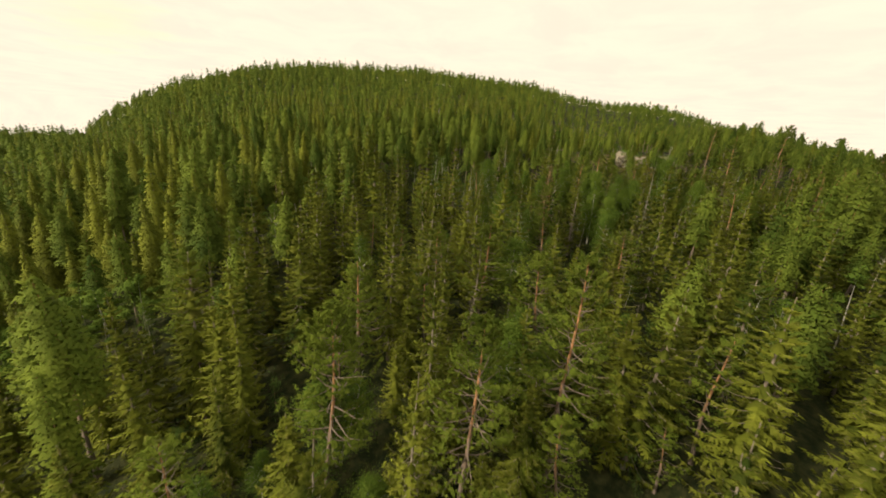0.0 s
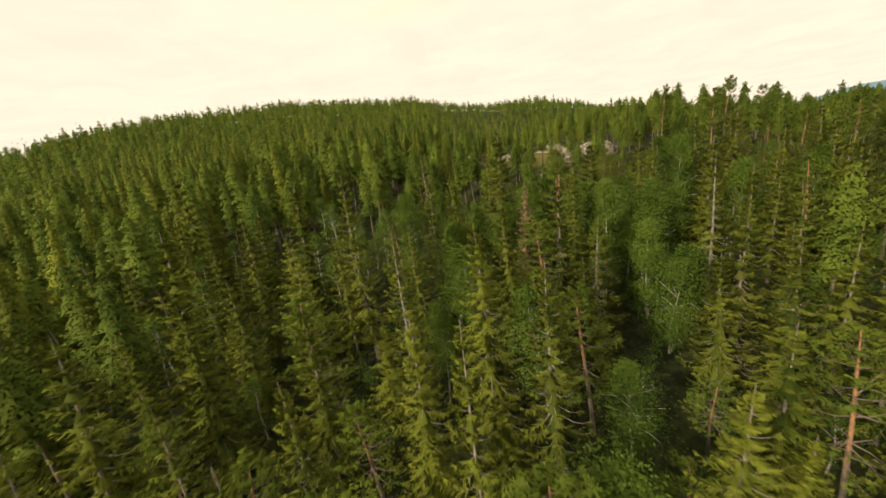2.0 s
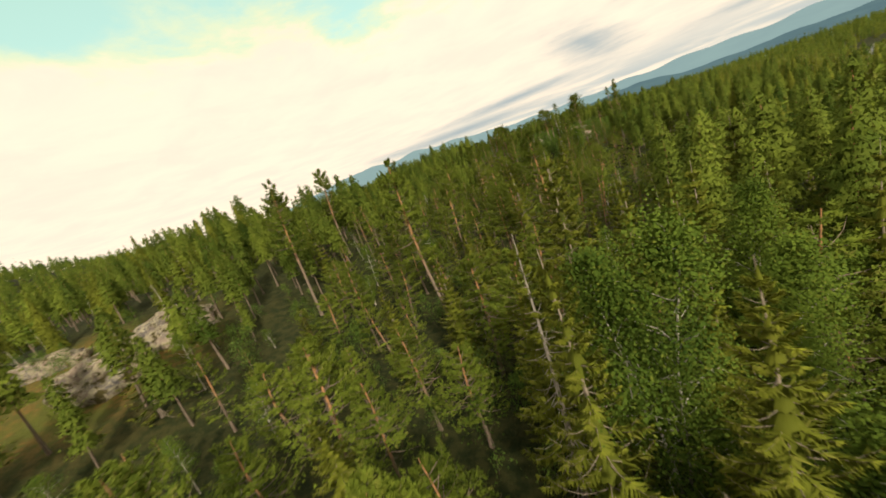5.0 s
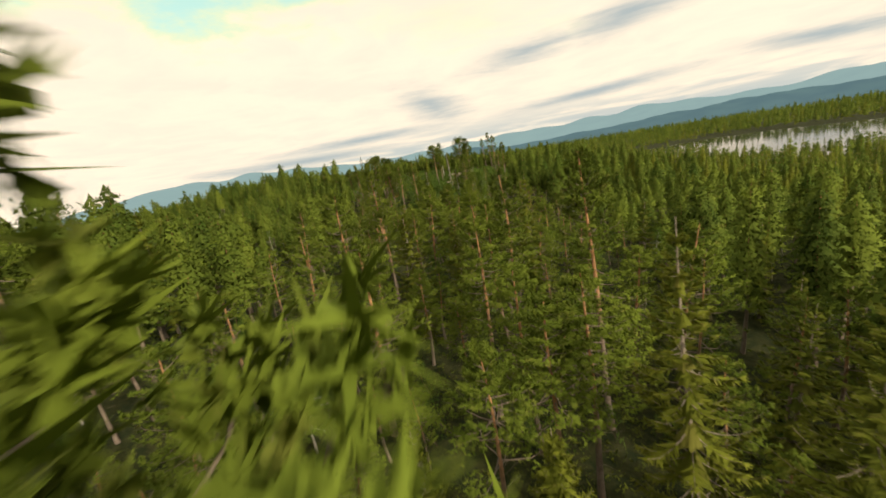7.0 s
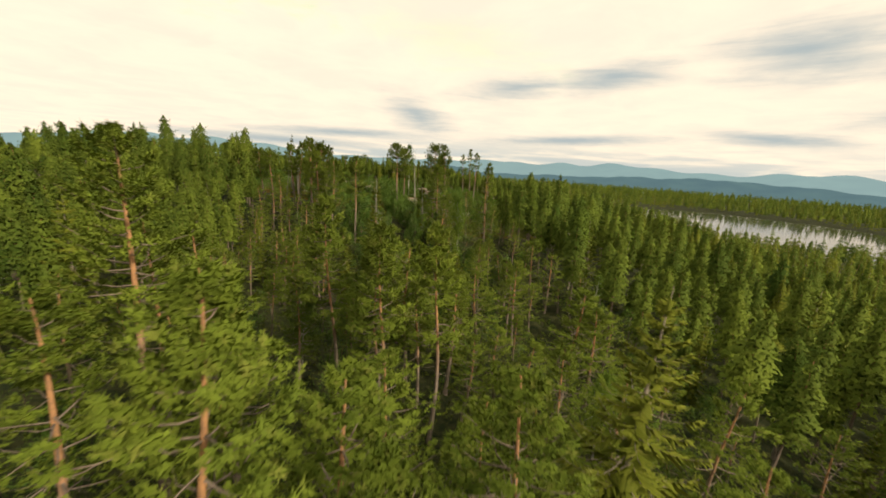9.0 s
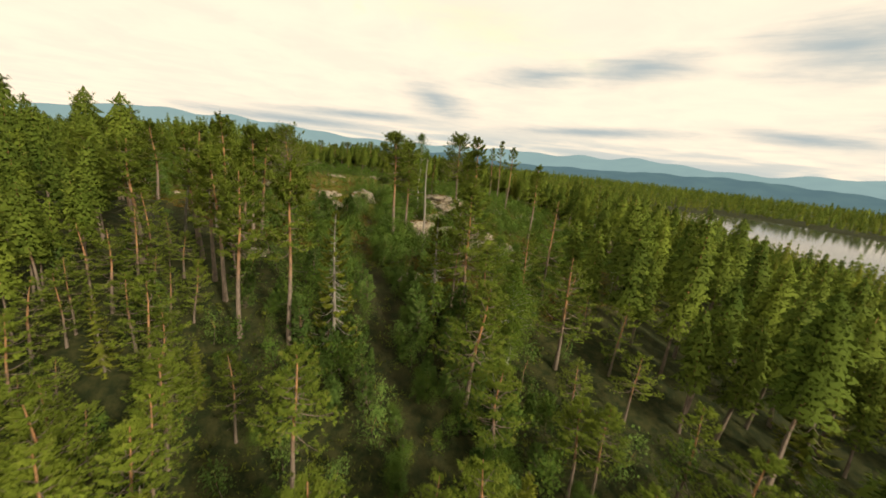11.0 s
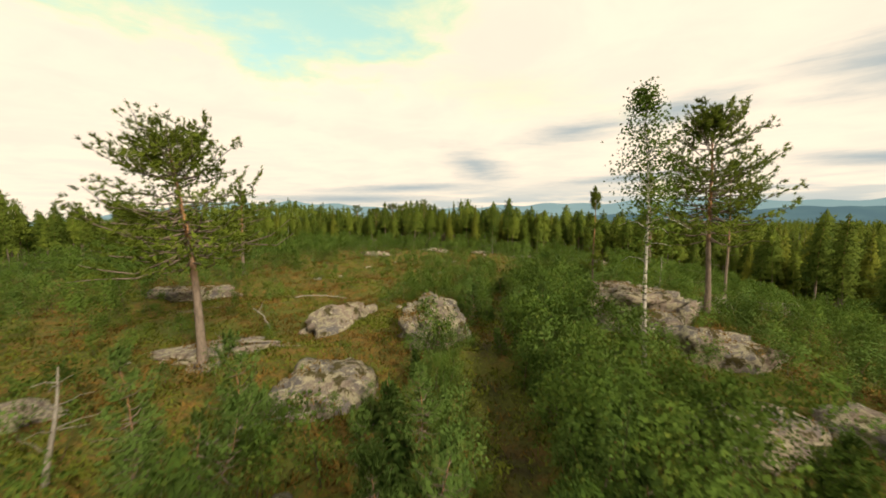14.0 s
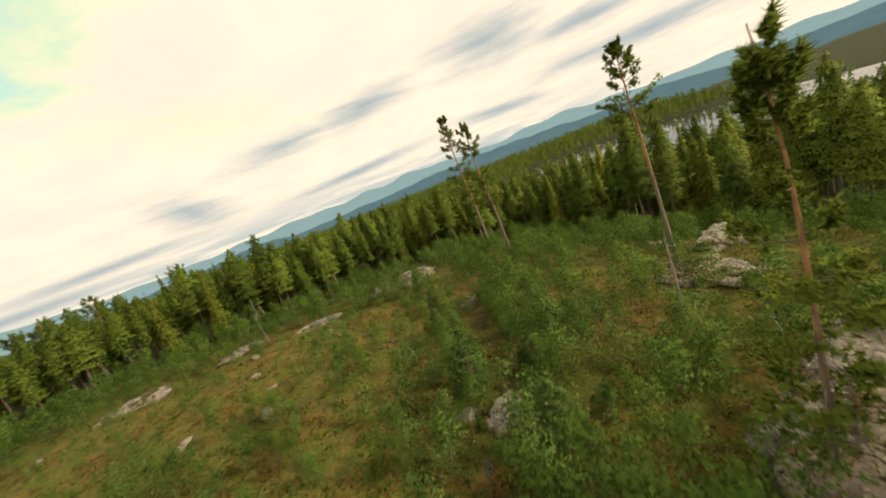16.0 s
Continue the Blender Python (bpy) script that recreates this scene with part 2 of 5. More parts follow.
def far_material(name, wood, haze_tint, amount):
    """Wooded ridges kilometres away, with blue distance haze painted in as an even glow."""
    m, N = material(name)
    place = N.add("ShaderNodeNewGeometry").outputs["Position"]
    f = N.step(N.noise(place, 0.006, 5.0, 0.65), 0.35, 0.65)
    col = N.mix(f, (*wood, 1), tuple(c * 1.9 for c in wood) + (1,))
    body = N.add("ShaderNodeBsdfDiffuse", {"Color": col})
    haze_glow = N.add("ShaderNodeEmission", {"Color": (*haze_tint, 1), "Strength": 1.0})
    return finish(m, N, N.add("ShaderNodeMixShader", {0: amount, 1: body.outputs[0], 2: haze_glow.outputs[0]}).outputs[0])


GROUND, ROCK, WATER = ground_material(), rock_material(), water_material()

# ---- the lie of the land ----


def sig(v):
    return 1.0 / (1.0 + np.exp(-np.minimum(np.maximum(v, -40), 40)))


@functools.lru_cache(None)
def wave_terms(size, seed):
    rng = np.random.RandomState(seed)
    terms = []
    for _ in range(5):
        a, p, k = rng.uniform(0, 6.28), rng.uniform(0, 6.28), rng.uniform(0.7, 1.4) * 6.28 / size
        terms.append((math.cos(a) * k, math.sin(a) * k, p))
    return terms


def waves(x, y, size, seed):
    """Cheap smooth unevenness, about -1 to 1."""
    total = 0
    for a, b, p in wave_terms(size, seed):
        total = total + np.sin(x * a + y * b + p)
    return total / 3.0


def lake_mask(x, y):
    u, v = (x - 300) / 110, (y - 370) / 150
    r = np.sqrt(u * u + v * v) + 0.07 * waves(x, y, 90, 5)
    return sig((1.0 - r) * 14)


def trail_x(y):
    """The track that runs through the young trees."""
    return np.interp(y, (96, 112, 125, 134, 142, 158, 167, 176, 182, 187, 198, 212, 235), (4, 0.5, -4.6, -7.2, -8.2, -10.2, -9.2, -8.2, -4.2, 1.0, 6.0, 11.0, 16)) + 0.35 * np.sin(np.asarray(y) * 0.42) + 0.2 * np.sin(np.asarray(y) * 1.1)


def clearing(x, y):
    """1 on the open heath, 0 in the woods."""
    a = sig((y - 131 + 0.22 * np.minimum(x + 6, 0) + 0.1 * x + 3 * waves(x, y, 30, 3)) / 2.5) * sig((228 - y + 5 * waves(x, y, 40, 4)) / 4.0)
    b = sig((x + 72 + 6 * waves(x, y, 36, 6)) / 4.0) * sig((34 - x + 0.25 * (y - 190) + 4 * waves(x, y, 28, 7)) / 4.0)
    c = np.exp(-(((x + 37) / 17) ** 2 + ((y - 12) / 17) ** 2))
    return np.clip(a * b + sig((c - 0.45) * 14), 0, 1)


# the big wooded hill in the south-west: its crest as a heading and a rise, seen from the foot
CREST_AZ = (40, 50, 60, 68, 81, 92, 105, 113, 122, 130, 135, 139, 142, 145.5, 150, 154, 160)
CREST_EL = (-1.3, -0.4, 1.2, 2.9, 5.0, 6.75, 7.65, 8.15, 7.75, 6.95, 6.25, 5.3, 4.3, 2.7, -0.2, -3.0, -4.5)
FOOT_X, FOOT_Y, CREST_FAR = 62.0, -10.0, 430.0


def hill_polar(x, y):
    dx, dy = np.asarray(x, float) - FOOT_X, np.asarray(y, float) - FOOT_Y
    return np.degrees(np.arctan2(-dx, dy)), np.hypot(dx, dy)


def big_hill(x, y):
    az, d = hill_polar(x, y)
    crest = 18.0 + CREST_FAR * np.tan(np.radians(np.interp(az, CREST_AZ, CREST_EL))) - 13.0 - 3.5
    f = np.clip((d - 105) / (CREST_FAR - 105), 0, 1)
    rise = crest * (0.55 * f + 0.45 * f * f * (3 - 2 * f)) - np.maximum(d - CREST_FAR, 0) * 0.2 * sig((crest - 5) / 4)
    return np.maximum(rise, -20) * sig((az - 48) / 3) * sig((168 - az) / 3)


def land(x, y):
    x, y = np.asarray(x, float), np.asarray(y, float)
    h = -5.0 + 9.0 * sig(-(x - 40) / 22)
    h = h + 10.0 * sig(-(x + 15) / 9) * sig((62 - y) / 9) * sig((y + 75) / 14) * sig((x + 72 + 0.4 * y) / 9)
    h = h + 2.0 * np.exp(-(((x - 6) / 14) ** 2 + ((y - 8) / 20) ** 2))
    h = h + 5.0 * sig(-(x + 30) / 14) * sig((y - 62) / 9) * sig((130 - y) / 10)
    h = h + 7.6 * sig((y - 117) / 5.5) * sig((270 - y) / 22) * sig(-(x - 34) / 11) * sig((x + 105) / 20)
    edge = sig(((94 - x) * 0.866 + (y + 4) * 0.5 + 4) / 12)
    h = h + big_hill(x, y)
    h = h - 15.0 * (1 - edge) * sig((-32 - y) / 10)
    h = h - 13.0 * sig((x + 0.2 * (y - 100) - 120) / 22)
    u, v = (x + 153) * 0.875 + (y - 394) * 0.485, (y - 394) * 0.875 - (x + 153) * 0.485
    h = h + 15.0 * np.exp(-(np.maximum(u, 0) / 34) ** 2 - (np.minimum(u, 0) / 100) ** 2 - (v / 75) ** 2)
    h = h + 10.0 * np.exp(-(((x - 85) / 38) ** 2 + ((y - 275) / 50) ** 2))
    r = np.sqrt((x - 0) ** 2 + (y - 100) ** 2) + 1.6 * np.maximum(-110 - y, 0) * sig((x + 60) / 25)
    h = h - 55.0 * sig((r - 900) / 160) + (3.0 * waves(x, y, 170, 8) - 1.5) * sig((r - 240) / 60)
    h = h + 0.6 * waves(x, y, 37, 1) + 0.3 * waves(x, y, 11, 2)
    near = sig((x + 75) / 6) * sig((60 - x) / 6) * sig((y - 120) / 6) * sig((250 - y) / 6)
    h = h + near * (0.22 * waves(x, y, 5.5, 9) + 0.10 * waves(x, y, 2.3, 10))
    groove = np.exp(-((x - trail_x(y)) / 1.5) ** 2) * sig((y - 112) / 4) * sig((216 - y) / 5)
    h = h - 0.5 * groove
    h = np.where(r < 1000, np.maximum(h, -17.2), h)
    h = h - 260.0 * sig((-y - 600) / 40)
    m = lake_mask(x, y)
    return h * (1 - m) - 22.0 * m - 1.0 * (m * (1 - m))


def steps(marks):
    """Coordinates with the given spacing up to each mark."""
    v = [marks[0][0]]
    for (a, s0), (b, s1) in zip(marks, marks[1:]):
        while v[-1] < b - 0.5 * s1:
            f = (v[-1] - a) / (b - a)
            v.append(v[-1] + s0 + (s1 - s0) * f)
    return np.array(v)


def sheet(name, xs, ys, z, material, extra=()):
    gx, gy = np.meshgrid(xs, ys)
    co = np.stack([gx, gy, z(gx, gy)], -1).reshape(-1, 3)
    i = np.arange(len(xs) * len(ys)).reshape(len(ys), len(xs))
    quads = np.stack([i[:-1, :-1], i[:-1, 1:], i[1:, 1:], i[1:, :-1]], -1).reshape(-1, 4)
    me = bpy.data.meshes.new(name)
    me.from_pydata(co.tolist(), [], quads.tolist())
    me.polygons.foreach_set("use_smooth", np.ones(len(quads), bool))
    for key, f in extra:
        me.attributes.new(key, "FLOAT", "POINT").data.foreach_set("value", f(co[:, 0], co[:, 1]).astype(np.float32))
    me.materials.append(material)
    return new(name, me)


def trail_mask(x, y):
    d = np.abs(x - trail_x(y))
    ruts = np.exp(-((d - 0.45) / 0.24) ** 2) + 0.35 * np.exp(-(d / 0.6) ** 2)
    return np.clip(ruts * (0.75 + 0.35 * waves(x, y, 5, 71)), 0, 1) * sig((y - 112) / 4) * sig((216 - y) / 4)


XS = steps([(-4800, 500), (-900, 60), (-260, 9), (-75, 2), (-50, 1.1), (-35, 0.9), (30, 0.9), (62, 2), (330, 9), (900, 60), (4800, 500)])
YS = steps([(-4800, 500), (-700, 60), (-260, 9), (-40, 2.2), (112, 1.4), (125, 0.9), (215, 1.1), (250, 2), (480, 9), (1100, 60), (4800, 500)])
ground = sheet("ground", XS, YS, land, GROUND, (("open", clearing), ("trail", trail_mask)))
tagged(ground, "mossy forest floor and brown heather heath with a worn track", "ground", kind="structure")

lake = sheet("water", steps([(140, 20), (450, 20)]), steps([(180, 20), (560, 20)]), lambda x, y: 0 * x - 18.6, WATER)
tagged(lake, "still forest lake reflecting the pale evening sky", "lake", kind="structure")


def far_ridge(name, dist, az0, az1, base, crest, seed, material, label):
    """A chain of hills: a curved slope that rises away from the viewer to an uneven crest."""
    n, k = 220, 9
    rng = np.random.RandomState(seed)
    az = np.radians(np.linspace(az0, az1, n))
    top = crest[0] + 0 * az
    for i in range(1, 9):
        top = top + crest[1] / i ** 0.9 * np.sin(az * rng.uniform(3, 7) * i + rng.uniform(0, 6.28))
    edge = np.minimum(1, np.minimum(np.arange(n), np.arange(n)[::-1]) / 30.0)
    top = base + (top - base) * edge
    co, faces = [], []
    for j in range(k):
        s = j / (k - 1)
        d = dist * (0.82 + 0.3 * s)
        z = base + (top - base) * math.sin(min(1, s / 0.75) * math.pi / 2) * (1 - max(0, s - 0.75) * 2.5)
        z = z + 0.06 * (top - base) * np.sin(az * 60 + s * 9 + rng.uniform(0, 6))
        for a, h in zip(az, z):
            co.append((-math.sin(a) * d, 100 + math.cos(a) * d, h))
    for j in range(k - 1):
        for i in range(n - 1):
            faces.append((j * n + i, j * n + i + 1, (j + 1) * n + i + 1, (j + 1) * n + i))
    me = bpy.data.meshes.new(name)
    me.from_pydata(co, [], faces)
    me.polygons.foreach_set("use_smooth", np.ones(len(faces), bool))
    me.materials.append(material)
    return tagged(new(name, me), label, "hills", kind="structure")


# each ridge gets its haze as a self-glowing blue share of its colour
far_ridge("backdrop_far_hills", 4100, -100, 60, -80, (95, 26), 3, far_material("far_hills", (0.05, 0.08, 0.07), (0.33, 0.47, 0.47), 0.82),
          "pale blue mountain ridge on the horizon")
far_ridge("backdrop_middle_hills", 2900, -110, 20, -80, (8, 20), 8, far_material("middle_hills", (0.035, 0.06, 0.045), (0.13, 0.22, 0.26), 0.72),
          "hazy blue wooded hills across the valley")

# ---- growing things ----


class Geo:
    """Collects triangles with a material slot, a tint by tuft and a height along the stem."""

    def __init__(self):
        self.co, self.tri, self.mat, self.tint, self.up, self.nor, self.n = [], [], [], [], [], [], 0

    def put(self, co, tri, mat, nor, tint=0.0, up=0.0):
        co = np.asarray(co, np.float32).reshape(-1, 3)
        tri = np.asarray(tri, np.int64).reshape(-1, 3)
        self.co.append(co)
        self.tri.append(tri + self.n)
        self.mat.append(np.full(len(tri), mat, np.int32))
        self.tint.append(np.broadcast_to(np.asarray(tint, np.float32), (len(co),)))
        self.up.append(np.broadcast_to(np.asarray(up, np.float32), (len(co),)))
        self.nor.append(np.asarray(nor, np.float32).reshape(-1, 3))
        self.n += len(co)

    def arrays(self):
        return [np.concatenate(a) for a in (self.co, self.tri, self.mat, self.tint, self.up, self.nor)]


def mesh_from(name, arrays, materials, keep=None):
    co, tri, mat, tint, up, nor = arrays
    if keep is not None:
        tri = tri[mat == keep]
        used = np.unique(tri)
        back = np.zeros(len(co), np.int64)
        back[used] = np.arange(len(used))
        co, tint, up, nor, tri = co[used], tint[used], up[used], nor[used], back[tri]
        mat, materials = np.zeros(len(tri), np.int32), [materials[keep]]
    me = bpy.data.meshes.new(name)
    me.vertices.add(len(co))
    me.vertices.foreach_set("co", co.astype(np.float32).ravel())
    me.loops.add(len(tri) * 3)
    me.loops.foreach_set("vertex_index", tri.astype(np.int32).ravel())
    me.polygons.add(len(tri))
    me.polygons.foreach_set("loop_start", np.arange(0, len(tri) * 3, 3, dtype=np.int32))
    me.polygons.foreach_set("material_index", mat.astype(np.int32))
    me.polygons.foreach_set("use_smooth", np.ones(len(tri), bool))
    me.attributes.new("tint", "FLOAT", "POINT").data.foreach_set("value", tint.astype(np.float32))
    me.attributes.new("up", "FLOAT", "POINT").data.foreach_set("value", up.astype(np.float32))
    me.attributes.new("custom_normal", "FLOAT_VECTOR", "POINT").data.foreach_set("vector", nor.astype(np.float32).ravel())
    for m in materials:
        me.materials.append(m)
    me.update(calc_edges=True)
    return me


def unit(v):
    return v / np.maximum(np.linalg.norm(v, axis=-1, keepdims=True), 1e-6)


def tubes(g, pts, rad, sides, mat, up=0.0):
    """Many tapered stems at once: pts (n, k, 3), rad (n, k)."""
    n, k, _ = pts.shape
    d = unit(np.gradient(pts, axis=1))
    ref = np.where(np.abs(d[..., 2:3]) > 0.9, np.array([1.0, 0, 0]), np.array([0, 0, 1.0]))
    u = unit(np.cross(d, ref))
    v = np.cross(d, u)
    a = np.arange(sides) * 2 * math.pi / sides
    ring = pts[:, :, None] + rad[:, :, None, None] * (u[:, :, None] * np.cos(a)[:, None] + v[:, :, None] * np.sin(a)[:, None])
    i = np.arange(n * k * sides).reshape(n, k, sides)
    p, q = i[:, :-1], i[:, 1:]
    pr, qr = np.roll(p, -1, 2), np.roll(q, -1, 2)
    tri = np.concatenate([np.stack([p, pr, qr], -1).reshape(-1, 3), np.stack([p, qr, q], -1).reshape(-1, 3)])
    up = np.broadcast_to(np.asarray(up, np.float32).reshape((-1, k, 1) if np.ndim(up) else (1, 1, 1)), (n, k, sides)).reshape(-1)
    g.put(ring.reshape(-1, 3), tri, mat, (ring - pts[:, :, None]) / np.maximum(rad[:, :, None, None], 1e-5), 0.0, up)


def blades(g, p, d, length, width, tint, mat, rng, face, kite=False):
    """Pointed needle sprays or leaf diamonds that grow from p along d; face: the way the foliage as a whole turns there."""
    n = len(p)
    d = unit(d)
    side = unit(np.cross(d, rng.normal(size=(n, 3))))
    out = np.cross(d, side)
    away = np.einsum("ij,ij->i", out, face) < 0
    out[away], side[away] = -out[away], -side[away]
    nor = unit(0.74 * unit(face) + 0.26 * out)
    side = side * (np.asarray(width)[..., None] * 0.5 if np.ndim(width) else width * 0.5)
    L = np.asarray(length)[..., None] if np.ndim(length) else length
    tip = p + d * L
    i = np.arange(n)
    if kite:
        mid = p + d * L * 0.45
        co = np.stack([p, mid + side, tip, mid - side], 1).reshape(-1, 3)
        g.put(co, np.concatenate([np.stack([i * 4, i * 4 + 2, i * 4 + 1], -1), np.stack([i * 4, i * 4 + 3, i * 4 + 2], -1)]), mat,
              np.repeat(nor, 4, 0), np.repeat(tint, 4))
    else:
        co = np.stack([p - side, tip, p + side], 1).reshape(-1, 3)
        g.put(co, np.stack([i * 3, i * 3 + 1, i * 3 + 2], -1), mat, np.repeat(nor, 3, 0), np.repeat(tint, 3))


def stem(rng, h, k, bend):
    z = np.linspace(0, 1, k)
    a, b = rng.uniform(0, 6.28, 2)
    x = bend * (np.sin(z * 2.2 + a) - math.sin(a)) + bend * 0.3 * (np.sin(z * 7 + b) - math.sin(b))
    y = bend * (np.cos(z * 2.0 + b) - math.cos(b))
    return np.stack([x, y, z * h], -1)


def along(line, f):
    """Points of a line at fractions f of its height."""
    k = len(line) - 1
    t = np.clip(np.asarray(f) * k, 0, k - 1e-4)
    i = t.astype(int)
    return line[i] + (line[i + 1] - line[i]) * (t - i)[..., None]


def skirts(g, line, base, top, spread, tiers, points, rng, mat, low=0.05, high=0.55, droop=0.32, taper=0.85):
    """The dense body of a conifer: ragged drooping tiers, one above the other."""
    f = (np.arange(tiers) + rng.uniform(0.1, 0.9, tiers)) / tiers
    f = np.sort(f)
    c = along(line, base + (top - base) * f)
    r = spread * ((1 - f) ** taper * (0.75 + 0.25 * np.minimum(1, f * 6)) + 0.06) * rng.uniform(0.85, 1.15, tiers)
    k = points * 2
    a = np.arange(k)[None] * (2 * math.pi / k) + rng.uniform(0, 6.28, (tiers, 1)) + rng.uniform(-0.12, 0.12, (tiers, k))
    tip = np.where(np.arange(k)[None] % 2 == 0, rng.uniform(0.65, 1.2, (tiers, k)), rng.uniform(0.4, 0.68, (tiers, k)))
    rad = r[:, None] * tip
    ring = np.stack([np.cos(a) * rad, np.sin(a) * rad, -droop * rad + rng.uniform(-0.12, 0.12, (tiers, k)) * r[:, None]], -1) + c[:, None]
    peak = c + np.stack([0 * f, 0 * f, 0.9 * r + 0.5], -1)
    co = np.concatenate([peak[:, None], ring], 1)
    i = (np.arange(tiers) * (k + 1))[:, None]
    j = np.arange(k)[None]
    tri = np.stack([np.broadcast_to(i, (tiers, k)), i + 1 + j, i + 1 + (j + 1) % k], -1)
    nor = np.concatenate([np.tile(np.array([[[0, 0, 1.0]]]), (tiers, 1, 1)), np.stack([np.cos(a), np.sin(a), 0 * a + 0.55], -1)], 1)
    # tint: crown-inside shade painted dark at the stem, paler new growth at the tips
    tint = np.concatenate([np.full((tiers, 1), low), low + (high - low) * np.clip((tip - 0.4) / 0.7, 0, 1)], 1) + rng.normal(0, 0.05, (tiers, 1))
    g.put(co, tri, mat, unit(nor.reshape(-1, 3)), np.clip(tint, 0, 1).ravel())


def clumps(g, c, r, points, rng, mat, face, low=0.05, high=0.5, flat=1.0):
    """Ragged cushions of foliage round the points c; top light and under-shade are tinted in."""
    n, k = len(c), points
    a = np.arange(k)[None] * (2 * math.pi / k) + rng.uniform(0, 6.28, (n, 1)) + rng.uniform(-0.25, 0.25, (n, k))
    rad = np.asarray(r)[:, None] * rng.uniform(0.55, 1.25, (n, k))
    ring = np.stack([np.cos(a) * rad, np.sin(a) * rad, rng.uniform(-0.35, 0.35, (n, k)) * np.asarray(r)[:, None] * flat], -1) + c[:, None]
    z = np.zeros((n, 1, 3))
    z[..., 2] = (np.asarray(r) * flat)[:, None]
    co = np.concatenate([c[:, None] + z * rng.uniform(0.7, 1.2, (n, 1, 1)), c[:, None] - z * 0.6, ring], 1)
    i = (np.arange(n) * (k + 2))[:, None]
    j = np.arange(k)[None]
    p, q = i + 2 + j, i + 2 + (j + 1) % k
    tri = np.concatenate([np.stack([np.broadcast_to(i, (n, k)), p, q], -1).reshape(-1, 3), np.stack([np.broadcast_to(i + 1, (n, k)), q, p], -1).reshape(-1, 3)])
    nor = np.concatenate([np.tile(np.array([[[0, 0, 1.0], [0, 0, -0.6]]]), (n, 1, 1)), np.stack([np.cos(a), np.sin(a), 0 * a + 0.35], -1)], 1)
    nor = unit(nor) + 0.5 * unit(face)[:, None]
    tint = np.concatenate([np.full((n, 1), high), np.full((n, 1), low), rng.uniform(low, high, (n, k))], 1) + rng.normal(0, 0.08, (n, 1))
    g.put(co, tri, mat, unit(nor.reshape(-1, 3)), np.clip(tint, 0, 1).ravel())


def pine(seed, h=15.0, base=0.5, spread=2.3, lod=0, flat=0.0, thick=0.17, fill=1.0, bend=0.35, tuft_size=1.0):
    """Scots pine: bare stem, orange above, plates of tufted needles."""
    rng, g = np.random.RandomState(seed), Geo()
    sides, k = ((8, 10), (5, 6), (3, 4), (3, 2))[lod]
    line = stem(rng, h, k, bend)
    z = np.linspace(0, 1, k)
    tubes(g, line[None], (thick * (1 - 0.86 * z ** 1.2) * (1 + 0.35 * np.exp(-z * 22)))[None], sides, 0, z[None])
    nb = (int(46 * fill), int(34 * fill), int(17 * fill), 10)[lod]
    f = np.sort(rng.uniform(0, 1, nb) ** 0.9)
    az = np.arange(nb) * 2.4 + rng.uniform(-0.5, 0.5, nb)
    dome = (1 - f) ** (0.55 - 0.25 * flat) * (0.55 + 0.45 * np.minimum(1, f * 4 + 0.25)) + 0.12
    length = spread * dome * rng.uniform(0.65, 1.2, nb)
    root = along(line, base + (0.985 - base) * f)
    el = np.radians(-8 + 48 * f ** 1.3 + rng.uniform(-12, 12, nb))
    out = np.stack([np.cos(az) * np.cos(el), np.sin(az) * np.cos(el), np.sin(el)], -1)
    s = np.linspace(0, 1, 5)
    curve = root[:, None] + out[:, None] * (s[None, :, None] * length[:, None, None])
    curve[..., 2] += (0.16 * length[:, None] * s ** 2) - 0.10 * length[:, None] * np.sin(s * 3.14)
    sway = rng.normal(size=(nb, 5, 3)) * (0.05 * length[:, None, None]) * s[None, :, None]
    curve += sway
    if lod < 2:
        tubes(g, curve, (0.012 + 0.014 * length[:, None]) * (1 - 0.8 * s)[None], 3, 0, np.full((nb, 5), 0.28))
        nd = (14, 4)[lod]
        fd = rng.uniform(base * 0.45, base + 0.12, nd)
        rd, ad = along(line, fd), rng.uniform(0, 6.28, nd)
        ld = rng.uniform(0.4, 1.5, nd)
        dd = np.stack([np.cos(ad), np.sin(ad), rng.uniform(-0.35, 0.25, nd)], -1)
        cd = rd[:, None] + dd[:, None] * (s[None, :, None] * ld[:, None, None]) + rng.normal(size=(nd, 5, 3)) * 0.06 * s[None, :, None]
        tubes(g, cd, 0.014 * (1 - 0.8 * s)[None] * np.ones((nd, 1)), 3, 0, np.full((nd, 5), 0.1))
    m, nbl = ((32, 8), (19, 6), (6, 3), (2, 2))[lod]
    t = rng.uniform(0.30, 1.04, (nb, m)) ** 0.75
    ti = np.clip(t * 4, 0, 3.999)
    i0 = ti.astype(int)
    rows_ = np.arange(nb)[:, None]
    c = curve[rows_, i0] + (curve[rows_, i0 + 1] - curve[rows_, i0]) * (ti - i0)[..., None]
    sidev = np.stack([-np.sin(az), np.cos(az), 0 * az], -1)
    spreadw = 0.42 * length[:, None] * (1.15 - 0.6 * t)
    off = rng.normal(size=(nb, m)) * spreadw * 0.62
    c = c + sidev[:, None] * off[..., None]
    c[..., 2] += rng.uniform(-0.05, 0.28, (nb, m)) - 0.10 * np.abs(off)
    if lod > 1:
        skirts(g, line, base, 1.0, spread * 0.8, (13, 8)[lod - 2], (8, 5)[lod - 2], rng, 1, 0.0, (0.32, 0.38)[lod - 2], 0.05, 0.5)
    lead = unit(out[:, None] * 0.8 + sidev[:, None] * (np.sign(off) * 0.5)[..., None] + np.array([0, 0, 0.45]))
